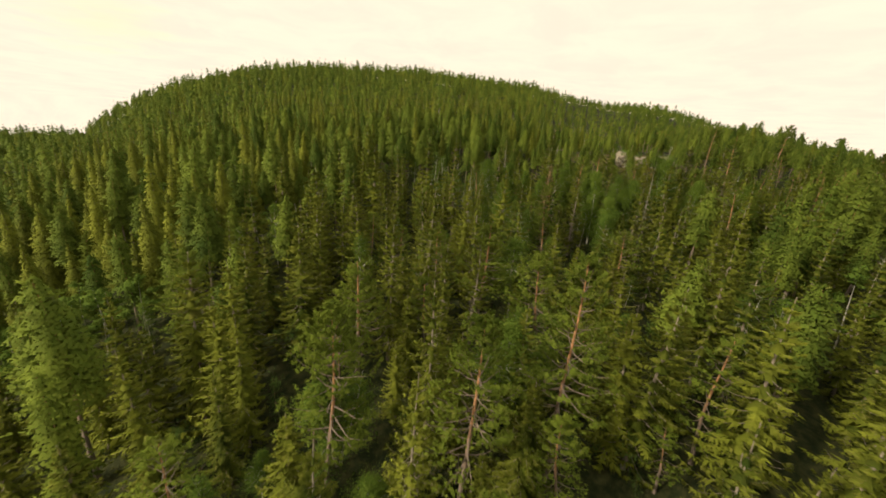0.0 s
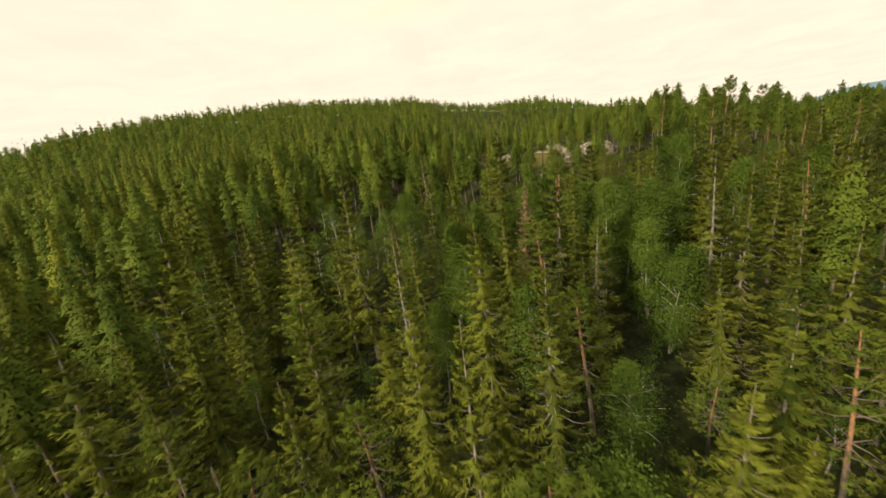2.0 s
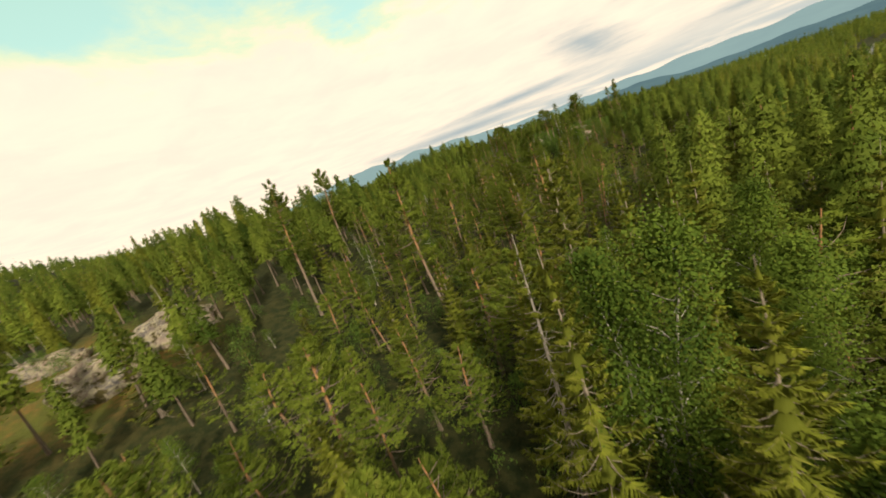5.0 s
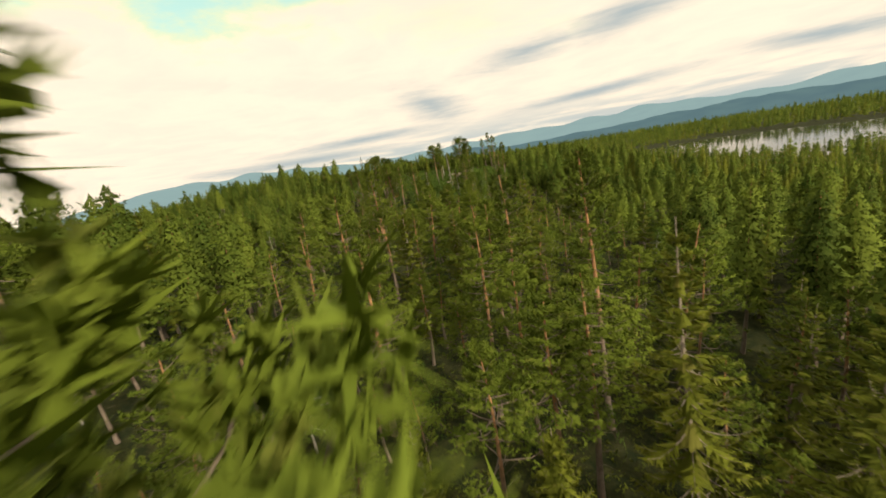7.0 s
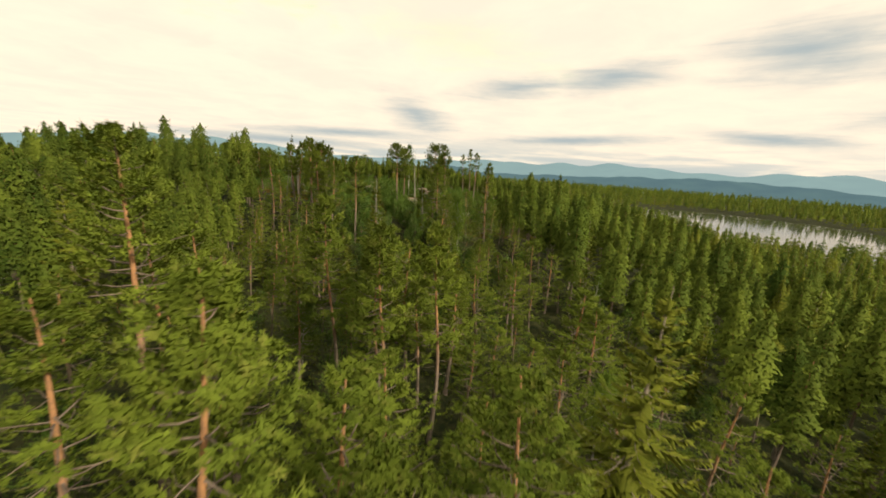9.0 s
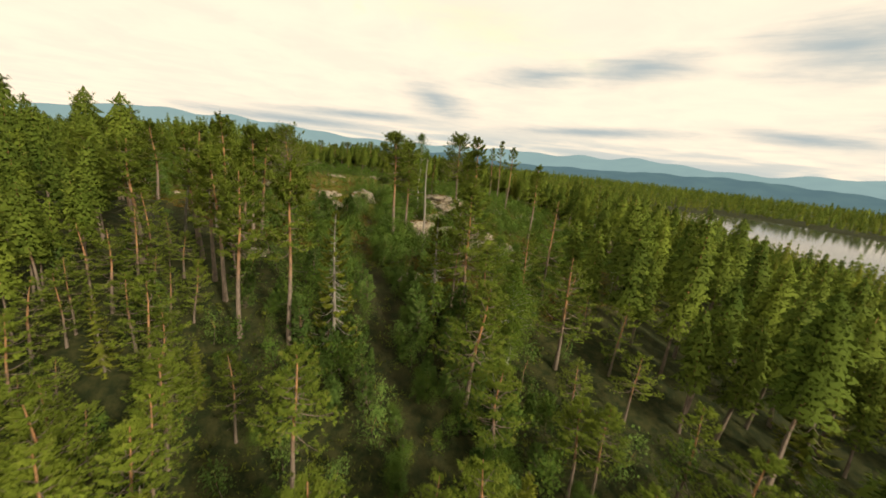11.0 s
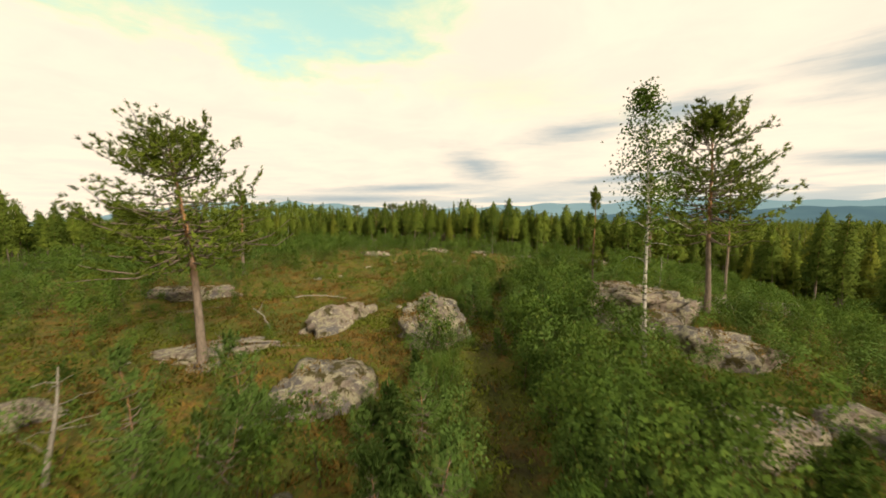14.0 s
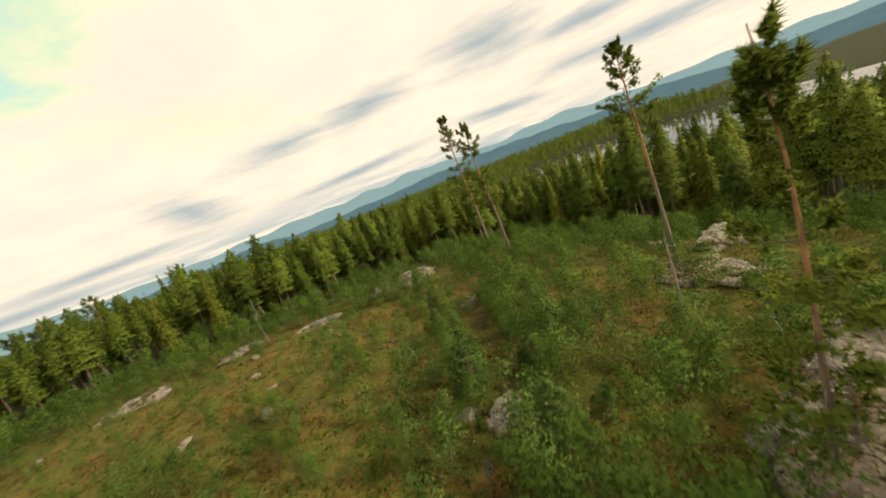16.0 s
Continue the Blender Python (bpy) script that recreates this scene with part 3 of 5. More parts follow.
    p = np.repeat(c.reshape(-1, 3), nbl, 0)
    d = np.repeat(lead.reshape(-1, 3), nbl, 0) + rng.normal(size=(len(p), 3)) * 0.95
    size = (0.30, 0.40, 0.58, 0.8)[lod] * tuft_size
    L = size * rng.uniform(0.7, 1.25, len(p))
    W = (0.060, 0.092, 0.16, 0.28)[lod] * tuft_size
    tint = np.clip(np.repeat(rng.normal(0.40, 0.10, nb), m * nbl) + np.repeat(rng.normal(0, 0.09, nb * m), nbl), 0, 1)
    face = np.stack([p[:, 0] * 0.55 / spread, p[:, 1] * 0.55 / spread, np.full(len(p), 0.75)], -1)
    blades(g, p - unit(d) * L[:, None] * 0.3, d, L, W, tint, 1, rng, face)
    return g.arrays()


def spruce(seed, h=16.0, base=0.12, spread=2.1, lod=0, bare=0.0, thick=0.16, dry=0.0, fill=1.0):
    """Norway spruce: a cone of drooping branches; bare: how far up the inner stem shows dead and grey."""
    rng, g = np.random.RandomState(seed), Geo()
    sides, k = ((7, 8), (5, 5), (3, 3), (3, 2))[lod]
    line = stem(rng, h, k, 0.18)
    z = np.linspace(0, 1, k)
    tubes(g, line[None], (thick * (1 - 0.93 * z) * (1 + 0.3 * np.exp(-z * 20)))[None], sides, 0, z[None])
    nb, ring = (int(120 * fill), int(80 * fill), 40, 8)[lod], (5, 5, 4, 4)[lod]
    if lod < 2 and bare < 0.45:
        # core tiers coloured nearly black, standing in for shade deep in the crown
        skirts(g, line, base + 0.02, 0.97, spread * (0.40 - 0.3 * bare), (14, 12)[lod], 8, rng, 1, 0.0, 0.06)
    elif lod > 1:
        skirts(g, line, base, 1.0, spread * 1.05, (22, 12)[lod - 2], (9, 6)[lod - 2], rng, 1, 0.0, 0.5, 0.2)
    f = ((np.arange(nb) // ring) * ring / nb + rng.uniform(-0.008, 0.008, nb) * (3 if bare > 0.45 else 1)).clip(0, 1) ** 0.92
    az = np.arange(nb) * (6.283 / ring) + (np.arange(nb) // ring) * 1.1 + rng.uniform(-0.35, 0.35, nb)
    length = spread * ((1 - f) ** 0.82 * (0.72 + 0.28 * np.minimum(1, f * 6)) + 0.05) * rng.uniform(0.7, 1.18, nb)
    root = along(line, base + (0.985 - base) * f)
    el = np.radians(-6 + 50 * f ** 2.0 + rng.uniform(-8, 8, nb))
    out = np.stack([np.cos(az) * np.cos(el), np.sin(az) * np.cos(el), np.sin(el)], -1)
    s = np.linspace(0, 1, 5)
    curve = root[:, None] + out[:, None] * (s[None, :, None] * length[:, None, None])
    curve[..., 2] += length[:, None] * (-0.46 * np.sin(s * 2.3) + 0.22 * s ** 3) * (1 - 0.75 * f)[:, None]
    if lod < 2:
        pick = slice(None, None, 1 if lod == 0 else 2)
        tubes(g, curve[pick], (0.010 + 0.011 * length[pick, None]) * (1 - 0.75 * s)[None], 3, 0, np.full((len(curve[pick]), 5), 0.6))
    m, nbl = ((17, 5), (12, 5), (4, 3), (1, 2))[lod]
    live = rng.uniform(size=nb) > bare * (1.15 - f)
    start = np.where(live, 0.14 + 0.4 * bare, 0.75)
    t = start[:, None] + (1.02 - start)[:, None] * (np.arange(m)[None] + rng.uniform(0, 1, (nb, m))) / m
    ti = np.clip(t * 4, 0, 3.999)
    i0 = ti.astype(int)
    r_ = np.arange(nb)[:, None]
    c = curve[r_, i0] + (curve[r_, i0 + 1] - curve[r_, i0]) * (ti - i0)[..., None]
    sidev = np.stack([-np.sin(az), np.cos(az), 0 * az], -1)
    p = np.repeat(c.reshape(-1, 3), nbl, 0)
    # two side twigs, two that hang below the bough and one that lies along it
    sgn = np.tile(np.array([1.0, -1.0, 0.35, -0.35, 0.0])[:nbl], nb * m)
    drop = np.tile(np.array([-0.22, -0.22, -1.1, -0.9, 0.05])[:nbl], nb * m)
    reach = np.tile(np.array([1.0, 1.0, 0.8, 0.7, 0.75])[:nbl], nb * m)
    o2, s2 = np.repeat(out, m * nbl, 0), np.repeat(sidev, m * nbl, 0)
    d = o2 * 0.7 + s2 * (sgn * rng.uniform(0.6, 1.2, len(p)))[:, None] + rng.normal(size=(len(p), 3)) * 0.16
    d[:, 2] += drop
    tl = np.repeat(t.reshape(-1), nbl)
    wide = np.repeat(length, m * nbl)
    L = ((0.15 + 0.19 * wide), (0.18 + 0.22 * wide), (0.30 + 0.28 * wide), (0.4 + 0.4 * wide))[lod] * (1.3 - 0.75 * tl) * reach * rng.uniform(0.75, 1.2, len(p))
    W = (0.05 + 0.12 * L, 0.07 + 0.15 * L, L * 0.28, L * 0.4)[lod]
    keep = np.repeat(np.repeat(live, m) | (rng.uniform(size=nb * m) < 0.35), nbl)
    # lighter towards branch tips; the crown's inner shade is put into the tint
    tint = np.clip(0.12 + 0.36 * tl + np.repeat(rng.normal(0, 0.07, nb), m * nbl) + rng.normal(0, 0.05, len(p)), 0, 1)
    face = np.stack([p[:, 0], p[:, 1], 0.25 + 0.45 * np.hypot(p[:, 0], p[:, 1])], -1)
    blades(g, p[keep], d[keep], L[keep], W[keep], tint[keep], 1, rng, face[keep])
    return g.arrays()


def birch(seed, h=13.0, base=0.28, spread=2.3, lod=0, thick=0.12, fill=1.0, droop=0.25, stems=1, leaf=1.0, rise=0.0):
    """Birch or aspen: pale stem, rising limbs, a lobed crown of small leaves with gaps."""
    rng, g = np.random.RandomState(seed), Geo()
    sides, k = ((7, 8), (5, 6), (3, 3), (3, 2))[lod]
    nb = (54, 30, 14, 8)[lod]
    for q in range(stems):
        line = stem(rng, h * rng.uniform(0.85, 1.0), k, 0.35)
        if stems > 1:
            line[:, :2] += np.array([math.cos(q * 2.2 + seed), math.sin(q * 2.2 + seed)]) * (0.12 + 0.10 * h * np.linspace(0, 1, k)[:, None] ** 1.1)
        z = np.linspace(0, 1, k)
        tubes(g, line[None] * np.array([1, 1, 0.93]), (thick * (1 - 0.95 * z))[None], sides, 0, z[None])
        n = max(5, int(nb / (1 if stems == 1 else stems - 0.5)))
        f = rng.uniform(0, 1, n) ** 0.85
        az = np.arange(n) * 2.4 + rng.uniform(-0.5, 0.5, n)
        length = spread * (np.sin(np.clip(f * 0.86 + 0.13, 0, 1) * 3.14) ** 0.7) * rng.uniform(0.6, 1.15, n) / math.sqrt(stems)
        root = along(line, base + (0.93 - base) * f)
        el = np.radians(22 + 42 * f + rise + rng.uniform(-12, 12, n))
        out = np.stack([np.cos(az) * np.cos(el), np.sin(az) * np.cos(el), np.sin(el)], -1)
        s = np.linspace(0, 1, 4)
        curve = root[:, None] + out[:, None] * (s[None, :, None] * length[:, None, None])
        curve[..., 2] -= droop * length[:, None] * s ** 2.2
        curve += rng.normal(size=curve.shape) * 0.05 * length[:, None, None] * s[None, :, None]
        if lod < 2 and h > 6:
            tubes(g, curve, (0.012 + 0.012 * length[:, None]) * (1 - 0.8 * s)[None], 3, 0, np.full((n, 4), 0.9))
        m = int(((125, 72, 14, 5)[lod]) * fill)
        core = np.concatenate([curve[:, 2], curve[:, 3]])[:: (2 if lod < 2 else 1)]
        cr = (0.20 + 0.26 * np.concatenate([length, length]))[:: (2 if lod < 2 else 1)] * (0.75 if lod < 2 else 1.0)
        if h > 6 and lod > 1:
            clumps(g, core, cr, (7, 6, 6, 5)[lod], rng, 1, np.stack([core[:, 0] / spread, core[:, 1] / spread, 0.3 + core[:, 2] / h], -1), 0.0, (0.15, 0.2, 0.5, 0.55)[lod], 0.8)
        t = rng.uniform(0.25, 1.05, (n, m))
        ti = np.clip(t * 3, 0, 2.999)
        i0 = ti.astype(int)
        r_ = np.arange(n)[:, None]
        c = curve[r_, i0] + (curve[r_, i0 + 1] - curve[r_, i0]) * (ti - i0)[..., None]
        c = c + rng.normal(size=c.shape) * (0.15 + 0.16 * length[:, None, None])
        p = c.reshape(-1, 3)
        d = rng.normal(size=p.shape) + np.array([0, 0, -0.35])
        L = (0.135, 0.16, 0.32, 0.55)[lod] * leaf * rng.uniform(0.7, 1.25, len(p))
        tint = np.clip(np.repeat(rng.normal(0.45, 0.16, n), m) + rng.normal(0, 0.12, len(p)), 0, 1)
        face = np.stack([p[:, 0] / spread, p[:, 1] / spread, 0.35 + 1.2 * (p[:, 2] / h - 0.5)], -1) + 0.35 * np.repeat(out, m, 0)
        blades(g, p, d, L, L * 0.72, tint, 1, rng, face, kite=True)
        if lod == 0:
            q2 = np.repeat(p, 1, 0) + rng.normal(size=p.shape) * 0.16
            blades(g, q2, rng.normal(size=p.shape) + np.array([0, 0, -0.35]), L * 0.8, L * 0.6, np.clip(tint + 0.08, 0, 1), 1, rng, face, kite=True)
    return g.arrays()


def distant(seed, h=15.0, spread=2.3, tiers=4, points=4, base=0.1, taper=0.85):
    """A far conifer: a few ragged tiers of foliage."""
    rng, g = np.random.RandomState(seed), Geo()
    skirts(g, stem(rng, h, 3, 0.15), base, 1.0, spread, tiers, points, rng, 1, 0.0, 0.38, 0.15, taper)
    return g.arrays()


def snag(seed, h=8.0, limbs=14, thick=0.12):
    """A dead standing stem with broken grey branches."""
    rng, g = np.random.RandomState(seed), Geo()
    line = stem(rng, h, 8, 0.25)
    z = np.linspace(0, 1, 8)
    tubes(g, line[None], (thick * (1 - 0.82 * z))[None], 7, 0, z[None])
    f, az = rng.uniform(0.25, 0.98, limbs), rng.uniform(0, 6.28, limbs)
    s = np.linspace(0, 1, 5)
    L = (1.3 * (1.05 - f) + 0.2) * rng.uniform(0.5, 1.3, limbs)
    d = np.stack([np.cos(az), np.sin(az), rng.uniform(-0.3, 0.4, limbs)], -1)
    c = along(line, f)[:, None] + d[:, None] * (s[None, :, None] * L[:, None, None]) + rng.normal(size=(limbs, 5, 3)) * 0.07 * s[None, :, None]
    tubes(g, c, np.full((limbs, 1), 0.022) * (1 - 0.8 * s)[None], 3, 0, np.full((limbs, 5), 0.5))
    return g.arrays()


def tuft(seed, n=26, size=0.5):
    """A low clump of heather or bilberry twigs."""
    rng, g = np.random.RandomState(seed), Geo()
    p = rng.normal(size=(n, 3)) * np.array([0.6, 0.6, 0.02]) * size
    d = rng.normal(size=(n, 3)) * 0.8 + np.array([0, 0, 1.0])
    blades(g, p, d, size * rng.uniform(0.3, 0.65, n), size * 0.13, rng.uniform(0, 1, n), 0, rng, np.tile(np.array([[0, 0, 1.0]]), (n, 1)) + p)
    return g.arrays()


SPECIES = {
    "pine": ("pine_tree", "trunk", PINE_BARK, PINE_LEAF, "tree"),
    "spruce": ("spruce_tree", "trunk", SPRUCE_BARK, SPRUCE_LEAF, "tree"),
    "birch": ("birch_tree", "trunk", BIRCH_BARK, BIRCH_LEAF, "tree"),
    "sapling": ("birch_sapling", "trunk", YOUNG_BARK, YOUNG_LEAF, "young tree"),
    "pinelet": ("pine_sapling", "trunk", PINE_BARK, PINELET_LEAF, "young tree"),
    "dry": ("dry_spruce", "trunk", DEAD_WOOD, DRY_LEAF, "tree"),
    "mossy": ("bare_spruce", "trunk", DEAD_WOOD, SPRUCE_LEAF, "tree"),
}


LACE = {"pine": PINE_LACE, "spruce": SPRUCE_LACE, "birch": BIRCH_LACE, "sapling": YOUNG_LACE, "pinelet": PINELET_LACE}


def stand(x, y, turn=0.0, size=1.0, lean=(0.0, 0.0), tall=1.0, sink=0.12, wide=1.0):
    """The pose of a stem rooted in the ground; a negative sink lifts it onto a rock."""
    return (Matrix.Translation((x, y, float(land(x, y)) - sink)) @ Euler((lean[0], lean[1], turn)).to_matrix().to_4x4()
            @ Matrix.Diagonal((size * wide, size * wide, size * tall, 1)))


def tree(kind, arrays, m, label, group=""):
    """A tree of its own: a base with trunk and crown."""
    name, stem_name, wood, leaf, category = SPECIES[kind]
    root = new(name)
    root.empty_display_size = 0.3
    root.matrix_basis = m
    for part_name, slot in ((stem_name, 0), ("crown", 1)):
        ob = new(part_name, mesh_from(part_name, arrays, [wood, leaf], slot))
        ob.parent = root
    return tagged(root, label, category, group)


def joined(name, items, materials, label, category):
    """Woods too many to count, as one mesh: items of (arrays, matrix 4x4, tint shift)."""
    cos, tris, mats, tints, ups, nors, n = [], [], [], [], [], [], 0
    for (co, tri, mat, tint, up, nor), m, shift in items:
        m = np.array(m, np.float32)
        cos.append(co @ m[:3, :3].T + m[:3, 3])
        tris.append(tri + n)
        mats.append(mat)
        tints.append(np.clip(tint + shift, 0, 1))
        ups.append(up)
        nors.append(unit(nor @ m[:3, :3].T))
        n += len(co)
    me = mesh_from(name, [np.concatenate(a) for a in (cos, tris, mats, tints, ups, nors)], materials)
    return tagged(new(name, me), label, category, kind="stuff")

# ---- rocks of the heath ----


def rock(x, y, top, rx, ry, turn, seed, name="rock_outcrop", label="lichen-covered pale granite outcrop in the heather", steep=0.6, detail=4, group=""):
    """A weathered granite hump, sunk in the ground: rounded, stepped and cracked."""
    bm = bmesh.new()
    bmesh.ops.create_icosphere(bm, subdivisions=detail, radius=1.0)
    ground_z = float(land(x, y))
    depth = top - ground_z
    off = Vector((seed * 7.3, seed * 3.1, seed * 1.7))
    for v in bm.verts:
        p = v.co.copy()
        z = abs(p.z) ** steep * (1 if p.z > 0 else -1)
        k = 1 + 0.42 * noise.noise(p * 1.1 + off) + 0.20 * noise.noise(p * 2.7 + off)
        # broken blocks: each cell of the stone is shifted a little, with clefts between them
        near, cells = noise.voronoi(Vector((p.x * 1.7, p.y * 1.7, p.z * 2.6)) + off)
        block = 0.22 * noise.noise(cells[0] * 3.7) - 0.16 * max(0.0, 0.16 - (near[1] - near[0])) / 0.16
        fine = 0.06 * noise.noise(p * 6.5 + off) + 0.035 * noise.noise(p * 15 + off)
        side = (k + block + fine) * (1.0 + 0.22 * max(0.0, 0.5 - max(p.z, 0.0)))
        up = z * (0.85 + 0.5 * (k - 1)) + 0.55 * block + 0.8 * fine
        v.co = Vector((p.x * rx * side, p.y * ry * side, up * (depth if p.z > 0 else depth * 0.6 + 0.6)))
    for f in bm.faces:
        f.smooth = True
    me = bpy.data.meshes.new(name)
    bm.to_mesh(me)
    bm.free()
    me.materials.append(ROCK)
    ob = new(name, me)
    ob.matrix_world = Matrix.Translation((x, y, ground_z - 0.05)) @ Euler((0, 0, radians(turn))).to_matrix().to_4x4()
    if rx * ry > 4 and y > 100:
        rr, g = np.random.RandomState(seed), Geo()
        tops = [(v.co, v.normal) for v in me.vertices if v.normal.z > 0.8 and v.co.z > 0.2]
        patch = [c for c, n in tops if noise.noise(Vector((c.x, c.y, seed * 3.0)) * 0.7) > 0.08]
        for i in rr.choice(len(patch), min(len(patch), 130), False) if patch else ():
            c, n = patch[i], 9
            p = np.array(c) + rr.normal(size=(n, 3)) * np.array([0.16, 0.16, 0.01])
            blades(g, p, rr.normal(size=(n, 3)) * 0.8 + np.array([0, 0, 1.0]), rr.uniform(0.10, 0.24, n), 0.05, rr.uniform(0, 1, n), 0, rr, np.tile(np.array([[0, 0, 1.0]]), (n, 1)))
        if g.n:
            cushion = new("moss_cushion", mesh_from("moss_cushion", g.arrays(), [HEATHER], 0))
            cushion.parent = ob
            tagged(cushion, "low brown heather and moss on the stone", kind="stuff")
    return tagged(ob, label, "rock", group)


BIG_ROCKS = [  # x, y, height over ground, half-length, half-width, turn
    (-13.5, 163.4, 2.3, 2.1, 3.2, 4), (-20.8, 165.2, 1.7, 1.2, 3.6, -14), (1.0, 170.0, 2.8, 4.6, 4.3, 20), (2.7, 161.8, 1.9, 2.7, 2.0, -25),
    (-1.6, 140.9, 2.1, 4.2, 2.6, 35), (5.4, 142.2, 2.6, 3.0, 2.6, 0), (-0.9, 126.2, 1.3, 1.3, 1.1, 0), (-1.0, 153.6, 1.0, 2.6, 1.9, 20),
    (4.0, 154.0, 1.2, 1.7, 1.9, -10), (-16.9, 154.6, 1.3, 2.0, 2.2, 0), (-24.8, 158.2, 0.7, 3.4, 2.0, 30), (-36.5, 170.0, 1.2, 3.2, 1.7, 15),
    (-11.8, 217.0, 1.3, 2.2, 1.4, 10), (8.3, 218.5, 1.3, 4.5, 2.6, -10), (6.7, 199.4, 0.8, 1.1, 0.8, 40), (13.6, 182.5, 1.3, 2.0, 3.2, -10),
    (-31.0, 207.0, 1.3, 2.8, 1.4, 25), (-20.5, 213.5, 1.0, 2.4, 1.1, 5), (-4.4, 214.0, 0.9, 2.6, 1.2, 0), (22.5, 186.5, 1.0, 2.4, 1.5, 10),
    (9.6, 146.0, 1.2, 2.4, 2.0, 0), (-2.2, 183.5, 0.7, 1.2, 0.9, 20), (-4.9, 172.6, 0.7, 0.9, 0.8, 0), (-27.0, 150.5, 0.6, 1.6, 1.1, 0),
    (-29.5, 20.4, 3.0, 4.2, 2.4, 60), (-34.0, 24.0, 2.4, 3.4, 2.2, 40), (-38.0, 3.0, 2.0, 4.0, 2.4, -15), (-27.5, 13.6, 2.6, 3.4, 2.6, 70),
    (-44.0, 14.0, 2.2, 4.5, 2.5, 30), (-52.0, -7.0, 1.6, 4.5, 2.6, 10), (-15.5, 126.0, 0.5, 1.2, 0.8, 20)]
for i, (x, y, top, rx, ry, turn) in enumerate(BIG_ROCKS):
    rock(x, y, float(land(x, y)) + top * (1 if y < 205 else 0.65), rx, ry, turn, i + 1, steep=0.38 if (rx > 4.5 and y > 160) or i == 0 else 0.6, detail=5 if rx * ry > 6 and 120 < y < 200 else 4,
         label=("large grey and pink granite boulder with pale lichen" if rx * ry > 7 else "lichen-covered pale granite outcrop in the heather"))

r = np.random.RandomState(77)
for i in range(70):
    x, y = r.uniform(-46, 30), r.uniform(134, 224)
    if i > 58:
        x, y = r.uniform(-60, -34), r.uniform(-8, 26)
    s = r.uniform(0.25, 0.75)
    rock(x, y, float(land(x, y)) + s * 0.55, s, s * r.uniform(0.6, 0.9), r.uniform(0, 180), 100 + i, "stone", "small pale stone lying in the heather", 0.8, 2,
         "loose stones")

# ---- the woods ----
# the lane over which the drone passes, in plan, for choosing where trees need most detail
LANE = np.array([(96, -4), (78, -9), (62, -12.3), (46, -12.8), (31, -9), (22, -5), (15.6, 2.7), (6, 17), (0.5, 33), (0.5, 45), (1.5, 61),
                 (1.5, 80), (0.4, 97), (-3, 116), (-8, 132), (-11.6, 148), (-12.4, 163), (-8, 171)])


def lane_distance(x, y):
    best = np.full(np.shape(x), 1e9)
    for a, b in zip(LANE, LANE[1:]):
        ab = b - a
        t = np.clip(((x - a[0]) * ab[0] + (y - a[1]) * ab[1]) / (ab @ ab), 0, 1)
        best = np.minimum(best, np.hypot(x - a[0] - t * ab[0], y - a[1] - t * ab[1]))
    return best


def scatter(x0, x1, y0, y1, gap, seed):
    r = np.random.RandomState(seed)
    gx, gy = np.meshgrid(np.arange(x0, x1, gap), np.arange(y0, y1, gap))
    gx = gx + (np.arange(gy.shape[0])[:, None] % 2) * gap * 0.5
    x = (gx + r.uniform(-0.45, 0.45, gx.shape) * gap).ravel()
    y = (gy + r.uniform(-0.45, 0.45, gx.shape) * gap).ravel()
    return x, y


def spruce_share(x, y):
    s = 0.62 * sig((x - 12) / 5) * sig((36 - y) / 8) + 0.08 + 0.06 * sig((y - 214) / 6) * sig((x + 22) / 8) + 0.3 * sig((x - 60) / 20) * sig((y - 60) / 20)
    hill = sig(-(x + 40) / 12) * sig((30 - y) / 14)
    return np.clip(s + 0.4 * hill, 0, 0.9)


def birch_share(x, y):
    b = 0.05 + 0.13 * sig((x - 20) / 5) * sig((36 - y) / 8) + 0.85 * np.exp(-(((x - 21) / 8) ** 2 + ((y - 4) / 9) ** 2)) + 0.6 * np.exp(-(((x - 5) / 14) ** 2 + ((y + 25) / 11) ** 2))
    return np.clip(b + 0.4 * sig((waves(x, y, 60, 21) - 0.45) * 8) * sig((30 - y) / 10), 0, 0.9)


def height_share(x, y):
    """How tall the woods stand: lower on the dry pine ground and round the rocky brow."""
    pine_ground = 0.12 * sig((y - 40) / 8) * sig((200 - y) / 10) + 0.16 * sig((y - 72) / 8) * sig((128 - y) / 8) + 0.06 * sig((y - 262) / 8) * sig((x + 20) / 10) + 0.1 * sig((-24 - x) / 8) * sig((y - 200) / 10)
    return 0.98 - pine_ground - 0.22 * sig((-9 - x) / 3) * sig((y - 98) / 4) * sig((130 - y) / 4) - 0.14 * sig((x + 60) / -8) * sig((y - 60) / 10) - 0.43 * sig((2 - x) / 5) * sig((y + 22) / 7) * sig((42 - y) / 6) - 0.1 * sig((x - 60) / 10) * sig((y - 60) / 10) * sig((150 - y) / 10) + 0.08 * sig((x - 30) / 5) * sig((y - 165) / 8) * sig((330 - y) / 20) - 0.24 * sig((y - 214) / 5) * sig((300 - y) / 12)


